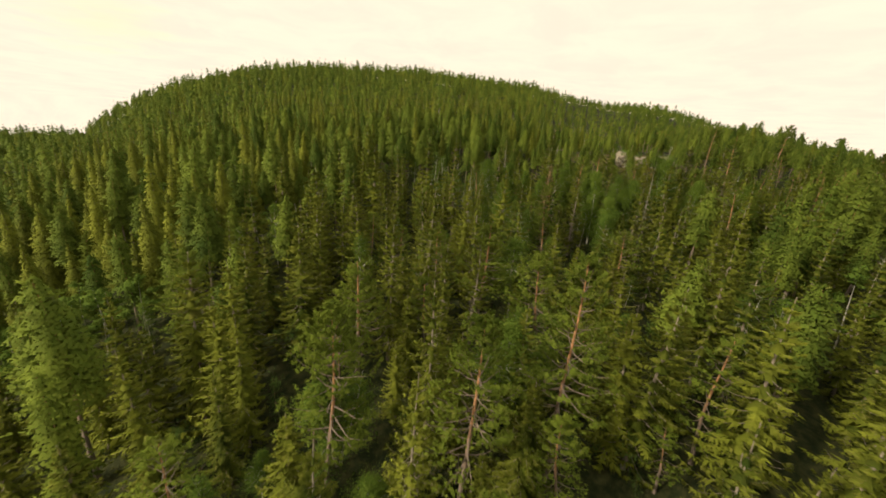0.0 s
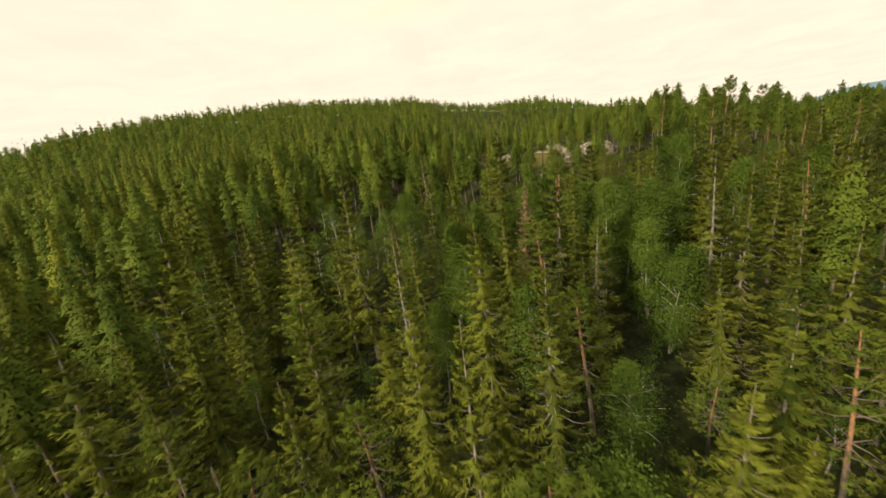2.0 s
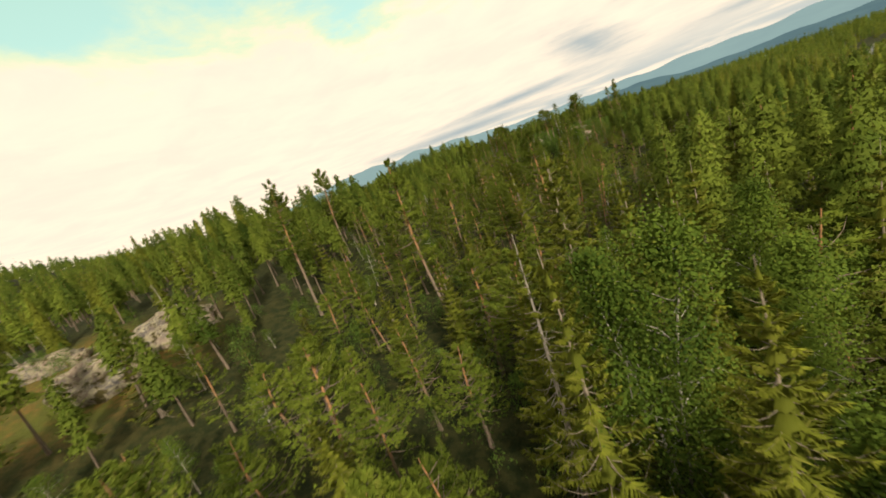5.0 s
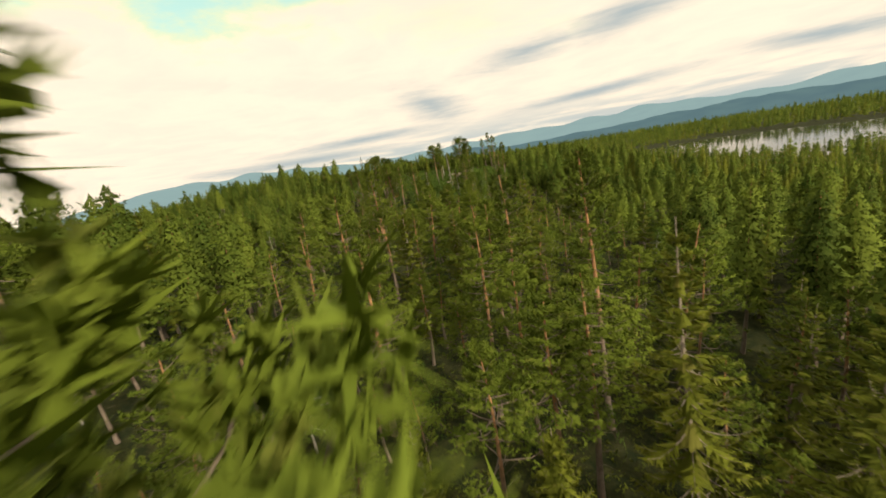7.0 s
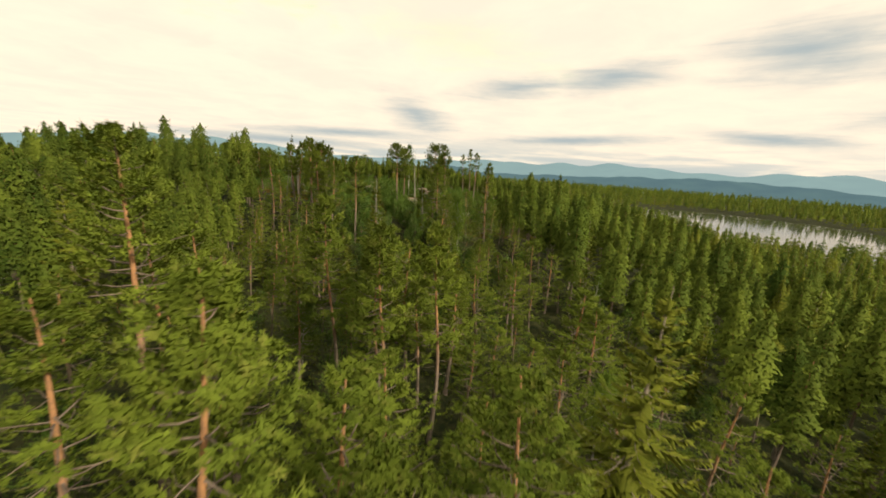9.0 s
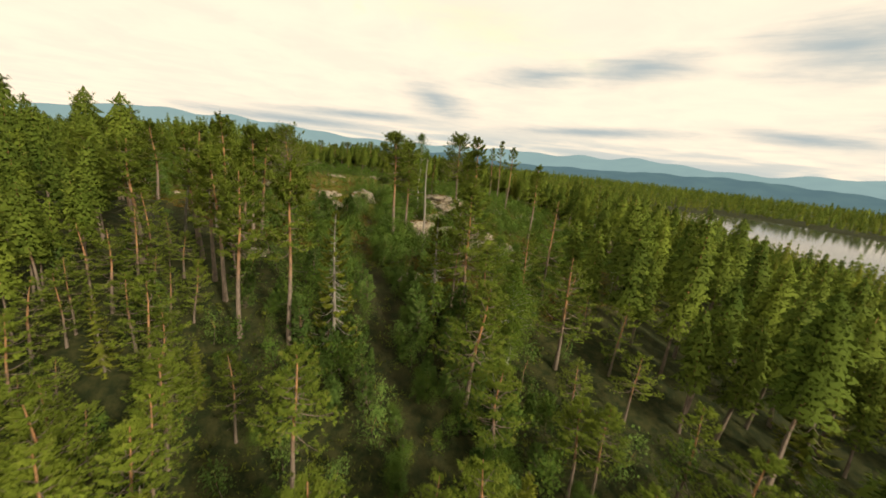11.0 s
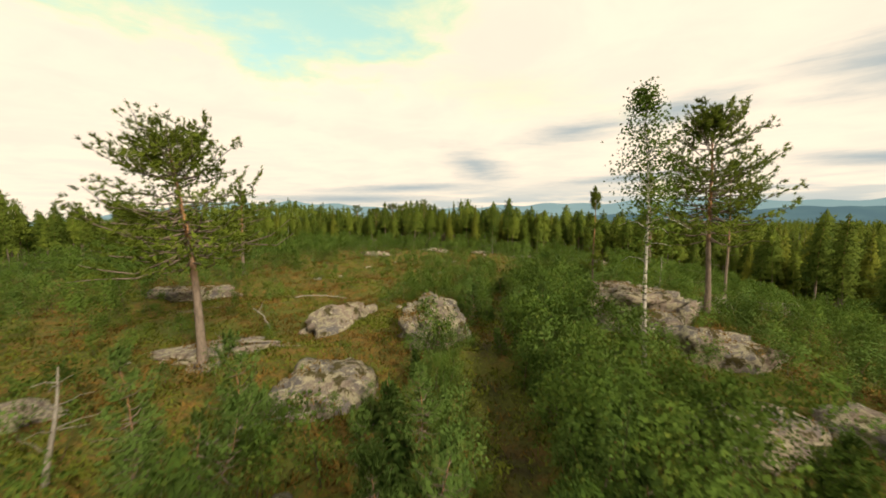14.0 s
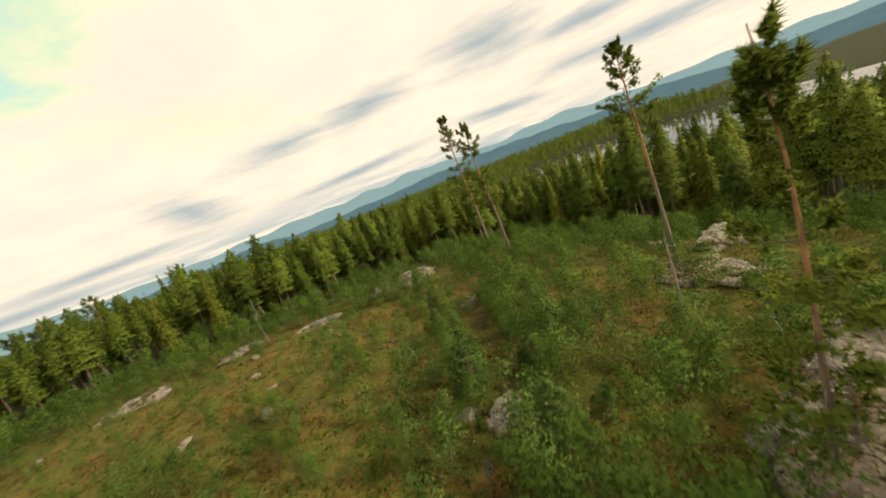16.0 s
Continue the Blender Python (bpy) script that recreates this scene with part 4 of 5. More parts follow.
TEMPLATES = {
    ("pine", 0): [pine(1, 15, 0.42, 2.5), pine(2, 14, 0.34, 2.8), pine(3, 16, 0.5, 2.4), pine(4, 13.5, 0.32, 2.7, bend=0.5), pine(5, 15, 0.42, 2.3), pine(6, 14.5, 0.48, 2.7)],
    ("pine", 1): [pine(s, 13.5 + s % 3, 0.26 + 0.06 * (s % 4), 2.7 + 0.15 * (s % 4), 1) for s in range(11, 18)],
    ("pine", 2): [pine(s, 13 + s % 4, 0.30 + 0.06 * (s % 3), 2.3 + 0.25 * (s % 3), 2, fill=1.3) for s in range(21, 29)],
    ("pine", 3): [pine(s, 13 + s % 4, 0.32, 2.4 + 0.2 * (s % 3), 3) for s in range(31, 38)],
    ("spruce", 0): [spruce(1, 16, 0.06, 2.6), spruce(2, 17, 0.06, 2.9, bare=0.2), spruce(3, 15, 0.05, 2.4), spruce(4, 18, 0.1, 2.6, bare=0.4), spruce(5, 14, 0.05, 2.5)],
    ("spruce", 1): [spruce(s, 15 + s % 4, 0.06, 2.3 + 0.15 * (s % 4), 1, bare=(0, 0.25, 0.05, 0.4)[s % 4]) for s in range(11, 17)],
    ("spruce", 2): [spruce(s, 15 + s % 3, 0.06, 2.3, 2, bare=0.1 * (s % 2)) for s in range(21, 26)],
    ("spruce", 3): [spruce(s, 15 + s % 3, 0.08, 2.2, 3) for s in range(31, 35)],
    ("birch", 0): [birch(1), birch(2, 12, 0.2, 2.6, stems=2), birch(3, 14, 0.3, 2.2), birch(4, 12.5, 0.25, 2.5, droop=0.5)],
    ("birch", 1): [birch(s, 12 + s % 3, 0.22, 2.3, 1, fill=1.35) for s in range(11, 15)],
    ("birch", 2): [birch(s, 12 + s % 2, 0.25, 2.4, 2) for s in range(21, 24)],
    ("pine", 4): [distant(s, 12 + s % 4, 2.3 + 0.2 * (s % 3), 5, 5, 0.3, 0.45) for s in range(41, 48)],
    ("spruce", 4): [distant(s, 13 + s % 5, 1.9 + 0.2 * (s % 3), 5, 5) for s in range(51, 58)],
    ("birch", 4): [distant(s, 12, 2.6, 3, 5, 0.1, 0.4) for s in range(61, 63)],
    ("birch", 3): [birch(s, 12 + s % 2, 0.25, 2.4, 3) for s in range(31, 34)],
}
LABELS = {"pine": ("tall Scots pine with orange upper bark and tufted crown", "slender Scots pine with dark needles in the woods",
                   "Scots pine with bare grey stem and flat crown"),
          "spruce": ("dense green spruce with drooping branches", "old spruce with bare grey lower branches", "narrow olive green spruce in the woods"),
          "birch": ("leafy green birch with pale stem", "broad bright green birch among spruces", "light green aspen with rounded crown")}
MODELS, COUNT, LIMIT = {}, {"pine": 0, "spruce": 0, "birch": 0}, {"pine": 285, "spruce": 295, "birch": 180}
WOODS = {"pine": [], "spruce": [], "birch": []}

# ---- trees that stand out ----
RESERVED = []   # x, y, radius kept free round trees placed singly


def lone(kind, arrays, x, y, label, turn=0.0, size=1.0, lean=(0.0, 0.0), free=2.6, group="", lift=0.0):
    RESERVED.append((x, y, free))
    return tree(kind, arrays, stand(x, y, turn, size, lean, sink=0.12 - lift), label, group)


lone("pine", pine(201, 11.3, 0.46, 4.3, 0, flat=0.5, thick=0.22, fill=2.6, bend=0.2, tuft_size=0.9), -24.4, 156.8, "lone broad-crowned Scots pine on the heath", lean=(0, -0.10))
lone("pine", pine(202, 12.0, 0.36, 3.6, 0, flat=0.5, thick=0.18, fill=2.4), 3.9, 165.4, "stout dark pine standing on a granite outcrop", lift=2.2)
lone("birch", birch(203, 13.6, 0.30, 1.9, 0, 0.11, fill=0.3, droop=0.6, leaf=1.1), -2.9, 157.5, "sparse birch with bare twisted top beside a pine", free=1.5, lift=0.6)
lone("pine", pine(204, 12.3, 0.58, 2.2, 0, thick=0.18, flat=0.5, bend=0.2, fill=1.2, tuft_size=0.95), -3.9, 134.0, "tall pine with bare orange stem beside the track", lean=(0, -0.07))
lone("pine", pine(205, 11.8, 0.54, 1.8, 0, thick=0.15, flat=0.3, bend=0.2, fill=1.2, tuft_size=0.95), -2.8, 135.5, "leaning pine with thin bright orange stem", lean=(0, -0.05), free=1.5)
lone("pine", pine(206, 12.8, 0.40, 1.9, 0, thick=0.15, bend=0.2, fill=1.3), 5.6, 141.6, "slender pine with ragged crown at the clearing's edge", lean=(0, -0.03), lift=1.7)
lone("pine", pine(217, 13.0, 0.4, 2.0, 0, thick=0.16, bend=0.2), 17.2, 158.8, "dark bushy pine at the clearing's edge")
lone("pine", pine(216, 11.4, 0.35, 1.6, 0, thick=0.13), 4.3, 151.5, "dark narrow pine on the heath", free=1.5)
lone("mossy", spruce(207, 11.6, 0.1, 1.25, 0, bare=0.7, fill=0.9, thick=0.12), -25.0, 137.6, "tall thin spruce with sparse ragged branches", lean=(0, 0.02))
lone("mossy", spruce(208, 8.8, 0.15, 1.1, 0, bare=0.45, fill=0.9, thick=0.11), -23.2, 135.6, "thin half-bare spruce with ragged branches", free=1.5)
lone("pine", pine(209, 6.2, 0.42, 1.7, 0, thick=0.09), -16.0, 135.8, "small pine with orange stem on the heath")
lone("pine", pine(210, 9.4, 0.2, 1.1, 0, thick=0.08, fill=0.7, tuft_size=0.8), -1.1, 173.4, "small thin pine beside the boulder", free=1.2, lift=0.5)
lone("pine", pine(211, 16.3, 0.62, 1.9, 0, thick=0.16, fill=0.7), 17.2, 186.5, "tall pine with bare stem and small crown", lean=(0, -0.03))
lone("pine", pine(212, 19.0, 0.42, 1.9, 0, thick=0.17), 18.1, 210.0, "tall slender pine above the young trees")
lone("pine", pine(213, 15.8, 0.45, 1.8, 0, thick=0.15, fill=0.8), 14.7, 201.9, "slender dark pine above the young trees")
lone("pine", pine(214, 10.2, 0.35, 1.4, 1, fill=0.8), -38.0, 180.0, "thin pine standing alone on the heath")
for i, (x, y, h) in enumerate(((-27.5, 245, 12), (-33, 240, 10), (-36.5, 243, 11), (-41, 240, 9.8), (-46, 242, 10.5), (-22, 239, 8.5))):
    lone("pine", pine(220 + i, h, 0.5, 2.2, 1, flat=0.6), x, y, "dark pine in a row beyond the heath", group="pines beyond the heath")
for i, (x, y, top) in enumerate(((-17.5, 125.5, 21.8), (-16.7, 128.2, 21.1), (-16.3, 128.8, 20.8), (-18.8, 123.4, 21.0), (-17.2, 127.3, 18.7), (-20.5, 125.6, 20.4), (-25.0, 124.0, 19.4), (-22.5, 121.5, 19.6),
                                 (-29.0, 125.0, 19.2), (-16.4, 121.0, 19.6), (-8.7, 116.4, 19.3), (-14.5, 119.0, 19.4), (-12.0, 116.2, 18.6), (-33.0, 138.0, 20.6), (-35, 135, 20.4))):
    h = top - float(land(x, y))
    lone("pine", pine(240 + i, h, 0.52, 1.7, 0, thick=0.16, flat=0.3, fill=0.85, tuft_size=0.9), x, y, "tall pine with bare orange-brown stem at the wood's edge", i, 1.0,
         (0.0, 0.03 * math.sin(i * 2)), 1.4, "pines at the wood's edge")
lone("mossy", spruce(326, 10.6, 0.05, 2.0, 0, bare=0.55), -5.6, 116.4, "grey spruce with bare drooping branches above the track")
lone("mossy", spruce(327, 8.4, 0.05, 1.7, 0, bare=0.5), 1.1, 120.6, "olive spruce with sparse pale branches beside the track")
lone("pine", pine(328, 11.0, 0.35, 2.4, 0, thick=0.15, fill=1.2), 3.6, 119.8, "pine with reddish stem and loose crown below the brow")
for i, (x, y, h, k) in enumerate(((-20.7, 128.0, 7, 0), (-22.2, 126.5, 8, 0), (-21.3, 129.9, 7, 1), (-9.2, 217.8, 3.2, 0), (-0.6, 133.4, 10.4, 2), (7.5, 181.0, 5, 0),
                                  (-48, 14, 4, 0), (-40, 26, 5, 0), (-60, 2, 5, 1), (-22, 148, 3.4, 0))):
    RESERVED.append((x, y, 0.8))
    ob = new("dead_tree", mesh_from("dead_tree", snag(260 + i, h, 12 if k < 2 else 6, 0.07 + 0.007 * h + (0.02 if k == 2 else 0)), [DEAD_WOOD], 0))
    ob.matrix_basis = stand(x, y, i, 1.0, (0.02, 0.05 if k < 2 else -0.03))
    tagged(ob, ("dead grey standing stem with broken twigs", "bare dead tree at the wood's edge", "broken dead birch stem with grey peeling bark")[k], "dead tree")
# the forest's marked trees along the lane
lone("pine", pine(301, 16.8, 0.40, 2.5, 0, thick=0.2, bend=0.3), 7.8, 48.0, "tall old pine with orange stem rising over the forest")
lone("pine", pine(302, 13.0, 0.5, 2.4, 0, thick=0.18), -9.7, 59.6, "Scots pine with orange upper bark in the woods")
lone("pine", pine(303, 13.2, 0.5, 2.0, 0), -2.6, 66.6, "Scots pine with straight brown stem in the woods")
lone("pine", pine(304, 12.8, 0.55, 1.8, 0, thick=0.13), -0.1, 78.4, "Scots pine with straight grey stem in the woods")
lone("pine", pine(305, 13.0, 0.5, 1.9, 0, thick=0.13), 2.4, 79.6, "Scots pine with straight grey stem in the woods", free=1.8)
lone("pine", pine(306, 13.4, 0.5, 1.9, 0, thick=0.13), -3.6, 82.3, "Scots pine with slender orange stem in the woods")
lone("pine", pine(307, 15.2, 0.4, 2.6, 0, thick=0.19), -8.9, 74.4, "large bushy pine with orange stem")
lone("mossy", spruce(308, 13.6, 0.1, 2.3, 0, bare=0.65, thick=0.17), 12.9, 13.0, "half-dead grey spruce with bare hanging branches")
for i, (x, y, top, wide, stems) in enumerate(((16.8, 13.6, 17.2, 4.4, 2), (17.5, -3.2, 14.9, 3.0, 2), (20.3, -4.5, 14.6, 2.9, 1), (25.7, 1.9, 15.5, 3.1, 2), (34.9, 3.4, 10.0, 3.6, 2), (27.0, 5.7, 11.9, 2.4, 1), (29.8, 4.2, 11.2, 2.4, 2),
                                              (22.2, 18.0, 13.8, 2.5, 1), (22.4, 24.0, 15.2, 2.6, 1), (24.9, 24.6, 11.0, 2.4, 2), (15.8, -19.0, 13.4, 2.8, 1), (13.6, -15.4, 13.0, 2.6, 2), (22.6, 8.4, 12.6, 2.6, 1),
                                              (21.4, -8.6, 12.8, 2.5, 2), (23.6, -13.0, 12.2, 2.6, 1))):
    h = top - float(land(x, y))
    lone("birch", birch(400 + i, h, 0.12, wide, 0, thick=0.10, fill=1.35 + 0.3 * (wide - 2), stems=stems), x, y,
         "large leafy birch with several pale stems" if stems > 1 else "light green birch with rounded crown", i, free=wide * 0.6, group="marked birches")
lone("dry", spruce(315, 13.8, 0.1, 1.9, 0), 27.3, -5.9, "spruce with dry brown needles among birches")
lone("spruce", spruce(316, 14.2, 0.06, 1.9, 0), 27.4, -1.9, "bright green young spruce among birches", free=1.6)
lone("mossy", spruce(317, 14.5, 0.1, 2.2, 0, bare=0.6), 31.4, 8.4, "bare grey spruce with dead branches")
for i, (x, y, top) in enumerate(((46.0, -8.4, 12.6), (48.7, -14.8, 12.0), (45.0, -21.2, 11.4), (41.0, -16.2, 13.8), (38.0, 6.1, 14.8), (43.3, -28.5, 12.2), (38.6, 4.6, 9.2),
                                 (32.4, -1.4, 11.3), (51.0, -19.5, 10.8), (57.3, -30.7, 10.8), (66.5, -12.3, 10.2), (60.0, -10.8, 8.0), (42.5, 14.7, 10.6), (51.9, 2.3, 8.4), (14.5, -12.6, 15.2), (7.0, -16.4, 17.2), (14.9, 10.0, 17.0))):
    h = top - float(land(x, y))
    lone("spruce" if i % 3 else "mossy", spruce(330 + i, h, 0.06, 2.5, 0, bare=(0.35, 0.1, 0.3, 0.5)[i % 4]), x, y,
         "tall olive green spruce with drooping branches" if i % 3 else "old spruce with pale bare inner branches", i, group="marked spruces")
for i, (x, y, top) in enumerate(((76.7, -7.4, 9.4), (72.2, -2.2, 12.4), (78.2, -15.8, 8.8), (68.8, -36.5, 6.0), (60.1, -4.3, 8.2), (-16.2, 29, 23.6), (-0.2, 29, 21.2), (-26, 48, 24.5),
                                 (-42.8, 67.5, 22.5), (3.1, 52.8, 16.6), (4.2, 58.8, 18.0), (-18, 71, 16.8))):
    h = top - float(land(x, y))
    lone("pine", pine(350 + i, h, 0.36 if i < 5 else 0.42, 3.1 if i < 5 else 2.3, 0, fill=1.35 if i < 5 else 1.0), x, y, "Scots pine with spreading green crown", i, group="marked pines")


def plant(kind, lod, x, y, r, wide=1.0, top=99.0):
    """Sets one tree of the woods, as a thing of its own near the lane and in the joined woods farther off."""
    single = lod < 2 and COUNT[kind] < LIMIT[kind]
    if lod < 2 and not single:
        lod = 2
    temps = TEMPLATES[kind, lod]
    i = r.randint(len(temps))
    size = r.uniform(0.70, 1.12) * float(height_share(x, y)) * (0.9 if kind == "birch" else 1.0) * wide
    size = min(size, (top - float(land(x, y))) / 16.5)
    if size < 0.35:
        return
    m = stand(x, y, r.uniform(0, 6.28), size, (r.normal(0, 0.025), r.normal(0, 0.025)), r.uniform(0.92, 1.06), wide=r.uniform(1.0, 1.3) if kind == "spruce" else r.uniform(1.0, 1.3))
    if single:
        COUNT[kind] += 1
        key = (kind, lod, i)
        if key in MODELS:
            copy_thing(MODELS[key], m)
        else:
            MODELS[key] = tree(kind, temps[i], m, LABELS[kind][i % 3], kind + " trees of the forest")
    else:
        WOODS[kind].append((temps[i], m, r.normal(0, 0.16)))


def on_hill(x, y):
    """The side of the big hill that faces the lane."""
    az, d = hill_polar(x, y)
    return (az > 56) & (az < 162) & (d < CREST_FAR + 22) & (d > 60)


def unseen(x, y):
    """Parts of the land that no view reaches."""
    east = (x > 99) & (y < 0.8 * x - 25)
    south = (y < -8) & (x > 108 - 0.22 * np.abs(y))
    back = ((x < -262) & (y < 60)) | ((y < -235) & (x < 30)) | ((x < -60) & (y < -175 - 0.4 * (x + 60)))
    far = (np.hypot(x, y - 100) > 330) & (y < 60 + 0.5 * np.abs(x))
    return (east | south | back | far) & ~on_hill(x, y)


GLADES = ((-14, 70, 6.0), (-28, 77, 5), (37.8, 1.6, 3), (35, -8, 2.5), (71, -40, 4), (69, -25, 3.5), (3, 78, 3.5))   # small gaps in the canopy


def grow_woods():
    spots = []
    for gap, lo, hi, box, seed in ((3.9, 0, 48, (-70, 150, -70, 240), 1), (4.3, 48, 130, (-190, 250, -200, 320), 2),
                                   (5.0, 130, 460, (-395, 110, -445, 245), 7), (6.0, 130, 340, (-330, 380, -300, 520), 3), (3.3, 40, 130, (-95, 110, 212, 292), 8), (2.9, 8, 48, (-48, -7, 96, 128), 9), (7.0, 340, 560, (-640, 720, -200, 760), 4), (9.5, 560, 1000, (-500, 1000, 200, 1120), 6)):
        x, y = scatter(*box, gap, seed)
        d = lane_distance(x, y)
        ok = (d >= lo) & (d < hi) & (lake_mask(x, y) < 0.12) & ~unseen(x, y)
        if 2 < seed < 8:
            ok &= on_hill(x, y) == (seed == 7)
        for a, b, rad in GLADES:
            ok &= np.hypot(x - a, y - b) > rad
        ok &= ~((x > -13) & (x < 1) & (y > 111) & (y < 126))
        ok &= ~((x > -30) & (x < -6) & (y > 125) & (y < 145))
        ok &= ~(clearing(x, y) > 0.4) & ~((np.abs(x - trail_x(y)) < 3 + 3 * sig((y - 118) / 2)) & (y > 106) & (y < 140))
        spots += [(a, b, c) for a, b, c in zip(x[ok], y[ok], d[ok])]
    spots.sort(key=lambda s: s[2])
    r = np.random.RandomState(5)
    kept = np.array(RESERVED)
    for x, y, d in spots:
        u, v = r.uniform(size=2)
        if (d < 2.3 and y > 104) or (d < 130 and (np.hypot(kept[:, 0] - x, kept[:, 1] - y) < kept[:, 2]).any()):
            continue
        kind = "birch" if u < birch_share(x, y) else ("spruce" if v < spruce_share(x, y) else "pine")
        plant(kind, 0 if d < 12 else (1 if d < 45 else (2 if d < 95 else (3 if d < 190 else 4))), x, y, r, 1.25 if d > 560 else 1.0, 15.5 + 1.2 * d if d < 4 else 99.0)


grow_woods()
for kind in ("pine", "spruce", "birch"):
    joined(kind + "_woods", WOODS[kind], (SPECIES[kind][2], LACE[kind]), {"pine": "dense pine forest covering the slopes", "spruce": "dark spruce forest on the hillside",
           "birch": "light green birches scattered through the forest"}[kind], "forest")

# ---- young growth ----
YOUNG = {
    "sapling": [birch(401, 3.2, 0.05, 1.15, 1, 0.03, fill=2.6, droop=0.08, leaf=0.31, rise=4), birch(402, 3.9, 0.06, 1.25, 1, 0.035, fill=2.7, droop=0.08, leaf=0.31, rise=6, stems=2),
                birch(403, 2.4, 0.04, 1.1, 1, 0.025, fill=2.4, droop=0.08, leaf=0.30, rise=2), birch(404, 4.6, 0.08, 1.35, 1, 0.04, fill=2.8, droop=0.1, leaf=0.31, rise=8)],
    "pinelet": [pine(411, 2.6, 0.05, 0.85, 1, thick=0.026, fill=1.2, tuft_size=0.5), pine(412, 3.6, 0.06, 1.0, 1, thick=0.032, fill=1.4, tuft_size=0.5),
                pine(413, 1.9, 0.05, 0.8, 1, thick=0.022, tuft_size=0.5), spruce(414, 2.8, 0.04, 0.9, 1, thick=0.04)],
}
YOUNG_LOW = {
    "sapling": [birch(421 + i, 2.8 + 0.5 * i, 0.05, 1.2, 2, 0.025, fill=2.6, droop=0.08, leaf=0.58, rise=4) for i in range(4)],
    "pinelet": [birch(431 + i, 2.0 + 0.45 * i, 0.04, 0.95, 2, 0.03, fill=2.8, droop=0.0, leaf=0.50, rise=-6) for i in range(4)],
}
YOUNG_LABELS = {"sapling": ("bushy green birch sapling beside the track", "slim young birch with light green leaves"),
                "pinelet": ("young bright green pine on the heath", "small bushy pine beside the track")}
YMODELS, YWOOD = {}, {"sapling": [], "pinelet": []}
YCOUNT = {"sapling": 0, "pinelet": 0}


def young(kind, x, y, size, r, single=True):
    i = r.randint(4)
    m = stand(x, y, r.uniform(0, 6.28), size, (r.normal(0, 0.05), r.normal(0, 0.05)), r.uniform(0.85, 1.2), 0.06)
    YCOUNT[kind] += single
    if not single or YCOUNT[kind] > 285:
        YWOOD[kind].append((YOUNG_LOW[kind][i], m, r.normal(0, 0.15)))
    elif (kind, i) in YMODELS:
        copy_thing(YMODELS[kind, i], m)
    else:
        YMODELS[kind, i] = tree(kind, YOUNG[kind][i], m, YOUNG_LABELS[kind][i % 2], "young trees of the clearing")


def blocked(x, y):
    for (a, b, t, rx, ry, turn) in BIG_ROCKS:
        if (x - a) ** 2 + (y - b) ** 2 < (max(rx, ry) * 0.85) ** 2:
            return True
    return False


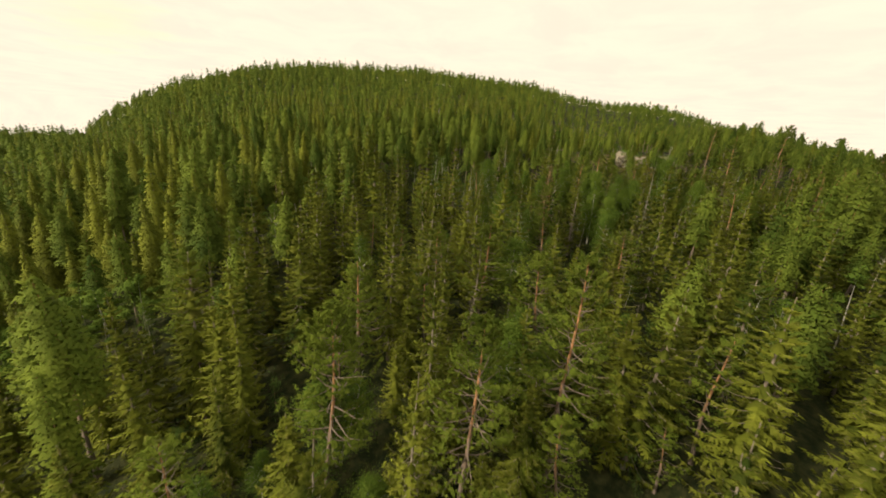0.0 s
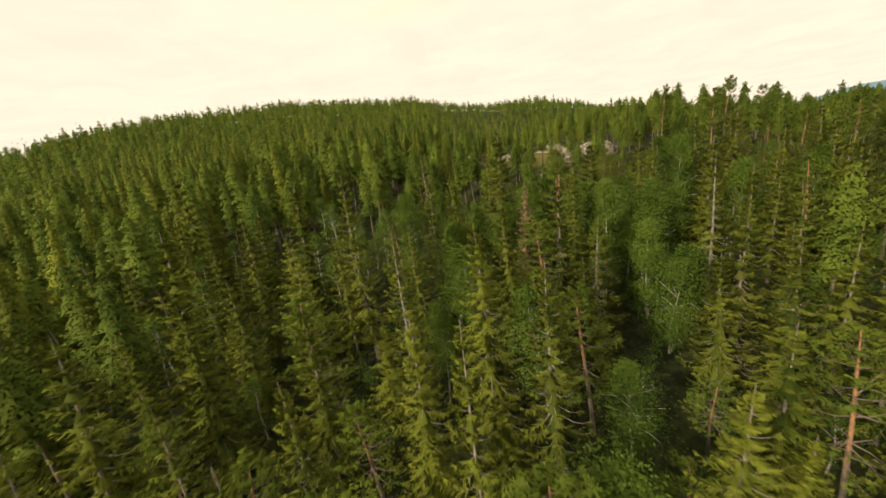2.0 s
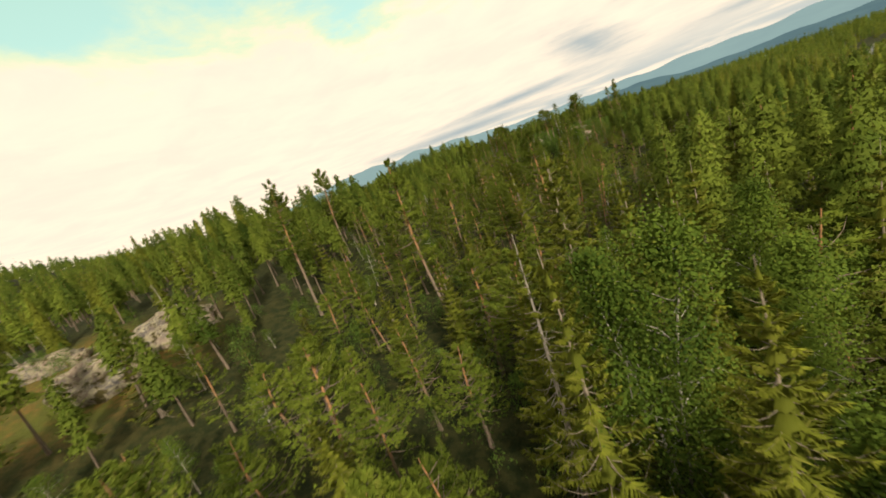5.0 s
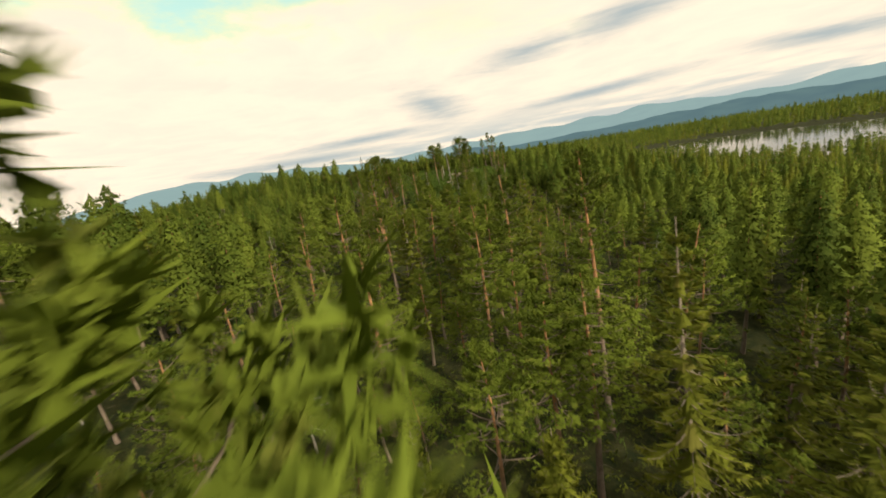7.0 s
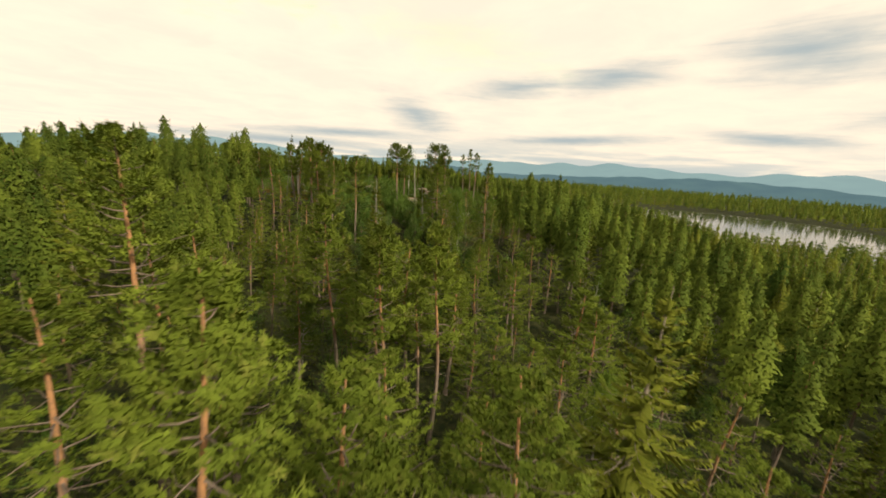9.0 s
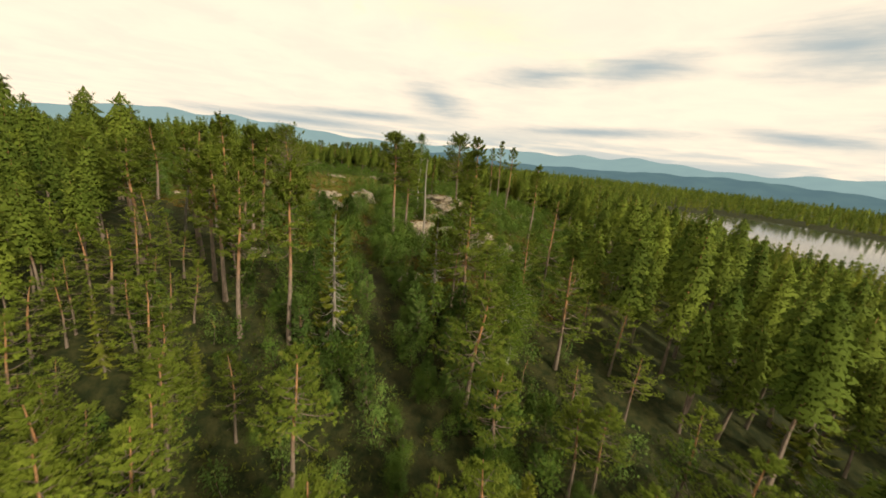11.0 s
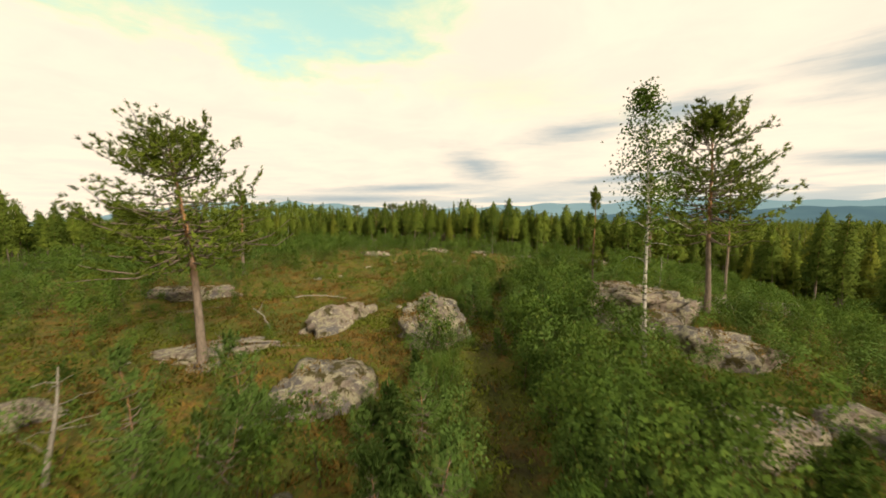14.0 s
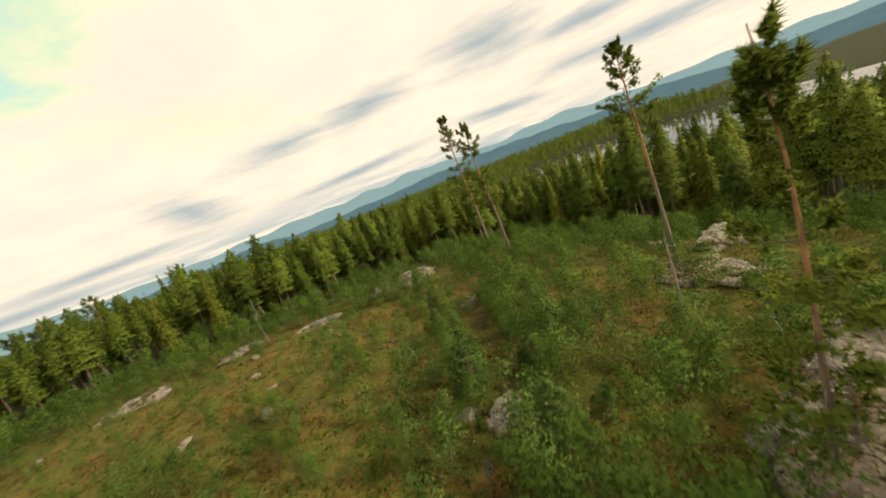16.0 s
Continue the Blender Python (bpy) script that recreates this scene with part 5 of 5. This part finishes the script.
def grow_young():
    r = np.random.RandomState(31)
    count = 0
    # thickets along the track
    for _ in range(2200):
        y = r.uniform(104, 200)
        side = r.choice((-1, 1))
        away = 1.0 + abs(r.normal(0, 4.6 if y < 150 else 2.0))
        x = float(trail_x(y)) + side * away
        if blocked(x, y) or (y < 112 and float(lane_distance(x, y)) < 1.5):
            continue
        if side < 0 and 128 < y < 148 and away > 5.0 and r.uniform() < 0.6:
            continue
        if side < 0 and y > 147 and (away > 3.4 or r.uniform() < 0.1):
            continue
        size = r.uniform(0.5, 1.2) if y < 128 else r.uniform(0.45, 0.9) if y < 152 else r.uniform(0.45, 1.0)
        young("sapling" if r.uniform() < 0.36 else "pinelet", x, y, size * (0.75 if away < 2.0 else 1.0), r, count < 330)
        count += 1
        if count > 680:
            break
    for _ in range(150):
        y = r.uniform(99, 127)
        x = float(trail_x(y)) + r.choice((-1, 1)) * (1.0 + abs(r.normal(0, 3.6)))
        if float(lane_distance(x, y)) > 1.2:
            young("sapling" if r.uniform() < 0.3 else "pinelet", x, y, r.uniform(0.6, 1.15), r, True)
    for _ in range(420):
        y = r.uniform(128, 176)
        x = float(trail_x(y)) + 1.2 + abs(r.normal(0, 4.2))
        if not blocked(x, y):
            young("sapling" if r.uniform() < 0.6 else "pinelet", x, y, r.uniform(0.55, 1.05), r, False)
    # bushes on the heath beside the bend of the track
    for i in range(300):
        x, y = (r.uniform(-19, -9.5), r.uniform(170, 198)) if i < 170 else (r.uniform(-7, 8), r.uniform(176, 200))
        if not blocked(x, y) and abs(x - float(trail_x(y))) > 1.0:
            young("sapling" if r.uniform() < 0.65 else "pinelet", x, y, r.uniform(0.35, 0.75) if i < 170 else r.uniform(0.4, 0.85), r, i % 2 == 0)
    # scattered over the open heath, thicker towards the east and the far edge
    for _ in range(6400):
        x, y = r.uniform(-80, 48), r.uniform(128, 236)
        o = float(clearing(x, y))
        dense = 0.24 + 0.42 * float(sig(waves(x, y, 14, 61) * 6)) + 0.5 * float(sig((x - 2) / 3.0)) + 0.35 * float(sig((y - 212) / 4)) + 0.45 * float(sig((-34 - x) / 4))
        if o < 0.3 or blocked(x, y) or r.uniform() > dense or abs(x - float(trail_x(y))) < 1.4:
            continue
        tall = r.uniform(0.2, 0.55) if (-34 < x < 3 and 150 < y < 212) else r.uniform(0.5, 1.0)
        young("sapling" if r.uniform() < 0.75 else "pinelet", x, y, tall, r, False)
    # undergrowth beneath the woods near the lane
    for _ in range(1300):
        x, y = r.uniform(-45, 98), r.uniform(-45, 130)
        d = float(lane_distance(x, y))
        if d > 24 or float(clearing(x, y)) > 0.4:
            continue
        young("sapling" if r.uniform() < 0.5 else "pinelet", x, y, r.uniform(0.5, 1.3), r, False)
    # separate young conifers standing clear of the thicket
    for _ in range(46):
        y = r.uniform(133, 154)
        x = float(trail_x(y)) + (r.uniform(-11, -2.0) if r.uniform() < 0.7 else r.uniform(1.6, 4.0))
        if not blocked(x, y):
            YWOOD["pinelet"].append((YOUNG["pinelet"][r.randint(4)], stand(x, y, r.uniform(0, 6.28), r.uniform(0.65, 1.05), (0.0, r.normal(0, 0.04)), 1.1, 0.06), 0.0))
    for _ in range(60):
        x, y = r.uniform(-62, -28), r.uniform(-14, 32)
        young("sapling" if r.uniform() < 0.4 else "pinelet", x, y, r.uniform(0.4, 1.0), r, False)


grow_young()
joined("birch_thicket", YWOOD["sapling"], (SPECIES["sapling"][2], LACE["sapling"]), "thickets of young light green birches", "young trees")
joined("pine_thicket", YWOOD["pinelet"], (SPECIES["pinelet"][2], LACE["pinelet"]), "young pines and spruces scattered over the heath", "young trees")


def pressed(x, y, z, turn, size, tall):
    """The pose of a low tuft on ground of height z."""
    c, q = size * math.cos(turn), size * math.sin(turn)
    return ((c, -q, 0, x), (q, c, 0, y), (0, 0, size * tall, z - 0.03), (0, 0, 0, 1))


def ground_cover():
    r = np.random.RandomState(41)
    kinds = [tuft(s, 22, 0.5) for s in range(6)]
    heath, berry = [], []
    n = 56000
    xs, ys = r.uniform(-50, 34, n), r.uniform(124, 226, n)
    ok = (lane_distance(xs, ys) < 8 + np.abs(r.normal(0, 30, n))) & (np.abs(xs - trail_x(ys)) > 0.35) & (clearing(xs, ys) > 0.15)
    greens = waves(xs, ys, 9, 51) + waves(xs, ys, 3.5, 52) * 0.6 + r.normal(0, 0.35, n)
    for x, y, z, green in zip(xs[ok], ys[ok], land(xs[ok], ys[ok]), greens[ok]):
        m = pressed(x, y, z, r.uniform(0, 6.28), r.uniform(0.7, 1.4), r.uniform(0.45, 0.9))
        (berry if green > -0.15 else heath).append((kinds[r.randint(6)], m, r.normal(0, 0.12)))
    for _ in range(2500):
        x, y = r.uniform(-20, 20), r.uniform(40, 128)
        if float(lane_distance(x, y)) > 14:
            continue
        m = stand(x, y, r.uniform(0, 6.28), r.uniform(0.7, 1.5), (0, 0), 0.8, 0.03)
        berry.append((kinds[r.randint(6)], m, r.normal(-0.15, 0.12)))
    joined("heather", heath, [HEATHER], "low brown and rust-red heather clumps", "heather")
    joined("bilberry", berry, [BILBERRY], "low green bilberry and grass tufts", "shrubs")


ground_cover()


def log(x0, y0, x1, y1, rad, seed, lift=0.1, wood=None):
    """A fallen grey stem with broken branches."""
    g, rng = Geo(), np.random.RandomState(seed)
    k = 8
    t = np.linspace(0, 1, k)
    x, y = x0 + (x1 - x0) * t, y0 + (y1 - y0) * t
    z = np.linspace(float(land(x0, y0)), float(land(x1, y1)), k) + rad + lift + 0.25 * np.sin(t * 3.1)
    line = np.stack([x - x0, y - y0, z - float(land(x0, y0))], -1) + rng.normal(size=(k, 3)) * 0.04
    tubes(g, line[None], (rad * (1 - 0.6 * t))[None], 7, 0, t[None])
    n = 9
    f, s = rng.uniform(0.3, 0.98, n), np.linspace(0, 1, 4)
    d = rng.normal(size=(n, 3)) + np.array([0, 0, 0.6])
    c = along(line, f)[:, None] + unit(d)[:, None] * (s[None, :, None] * rng.uniform(0.4, 1.3, n)[:, None, None]) + rng.normal(size=(n, 4, 3)) * 0.05 * s[None, :, None]
    tubes(g, c, np.full((n, 1), rad * 0.28) * (1 - 0.75 * s)[None], 3, 0, np.full((n, 4), 0.5))
    ob = new("fallen_log", mesh_from("fallen_log", g.arrays(), [wood or DEAD_WOOD], 0))
    ob.matrix_basis = Matrix.Translation((x0, y0, float(land(x0, y0))))
    return tagged(ob, "weathered grey fallen trunk lying in the heather", "log")


for i, (a, b, c, d, rad) in enumerate(((-3.2, 142.4, -5.0, 146.2, 0.13), (9.6, 147.0, 4.4, 142.0, 0.14), (-24.5, 163.0, -28.0, 166.5, 0.07), (-22.0, 160.0, -25.5, 158.5, 0.06),
                                       (-27.0, 171.0, -23.5, 174.0, 0.06), (6.5, 176.5, 9.5, 178.5, 0.07), (-3.0, 149.0, 0.5, 151.5, 0.08), (-19.0, 150.0, -16.0, 152.5, 0.07),
                                       (-48, 16, -43, 19, 0.1), (5.5, 139.5, 9.0, 141.5, 0.09))):
    log(a, b, c, d, rad, 500 + i)

# rain water standing in the wheel ruts
for i, (x, y, a, b, turn) in enumerate(((-8.1, 173.1, 0.16, 0.75, 8), (-8.7, 168.6, 0.16, 0.6, 5), (-4.4, 182.0, 0.14, 0.5, -40))):
    bm = bmesh.new()
    bmesh.ops.create_circle(bm, cap_ends=True, segments=28, radius=1.0)
    for v in bm.verts:
        k = 1 + 0.8 * noise.noise(v.co * 2.5 + Vector((i * 5.0, 0, 0)))
        v.co = Vector((v.co.x * a * k, v.co.y * b * k, 0))
    me = bpy.data.meshes.new("puddle")
    bm.to_mesh(me)
    bm.free()
    me.materials.append(WATER)
    ob = new("puddle", me)
    ob.matrix_world = Matrix.Translation((x, y, float(land(x, y)) + 0.10)) @ Euler((0, 0, radians(turn))).to_matrix().to_4x4()
    tagged(ob, "narrow puddle reflecting the sky in a wheel rut", "puddle")
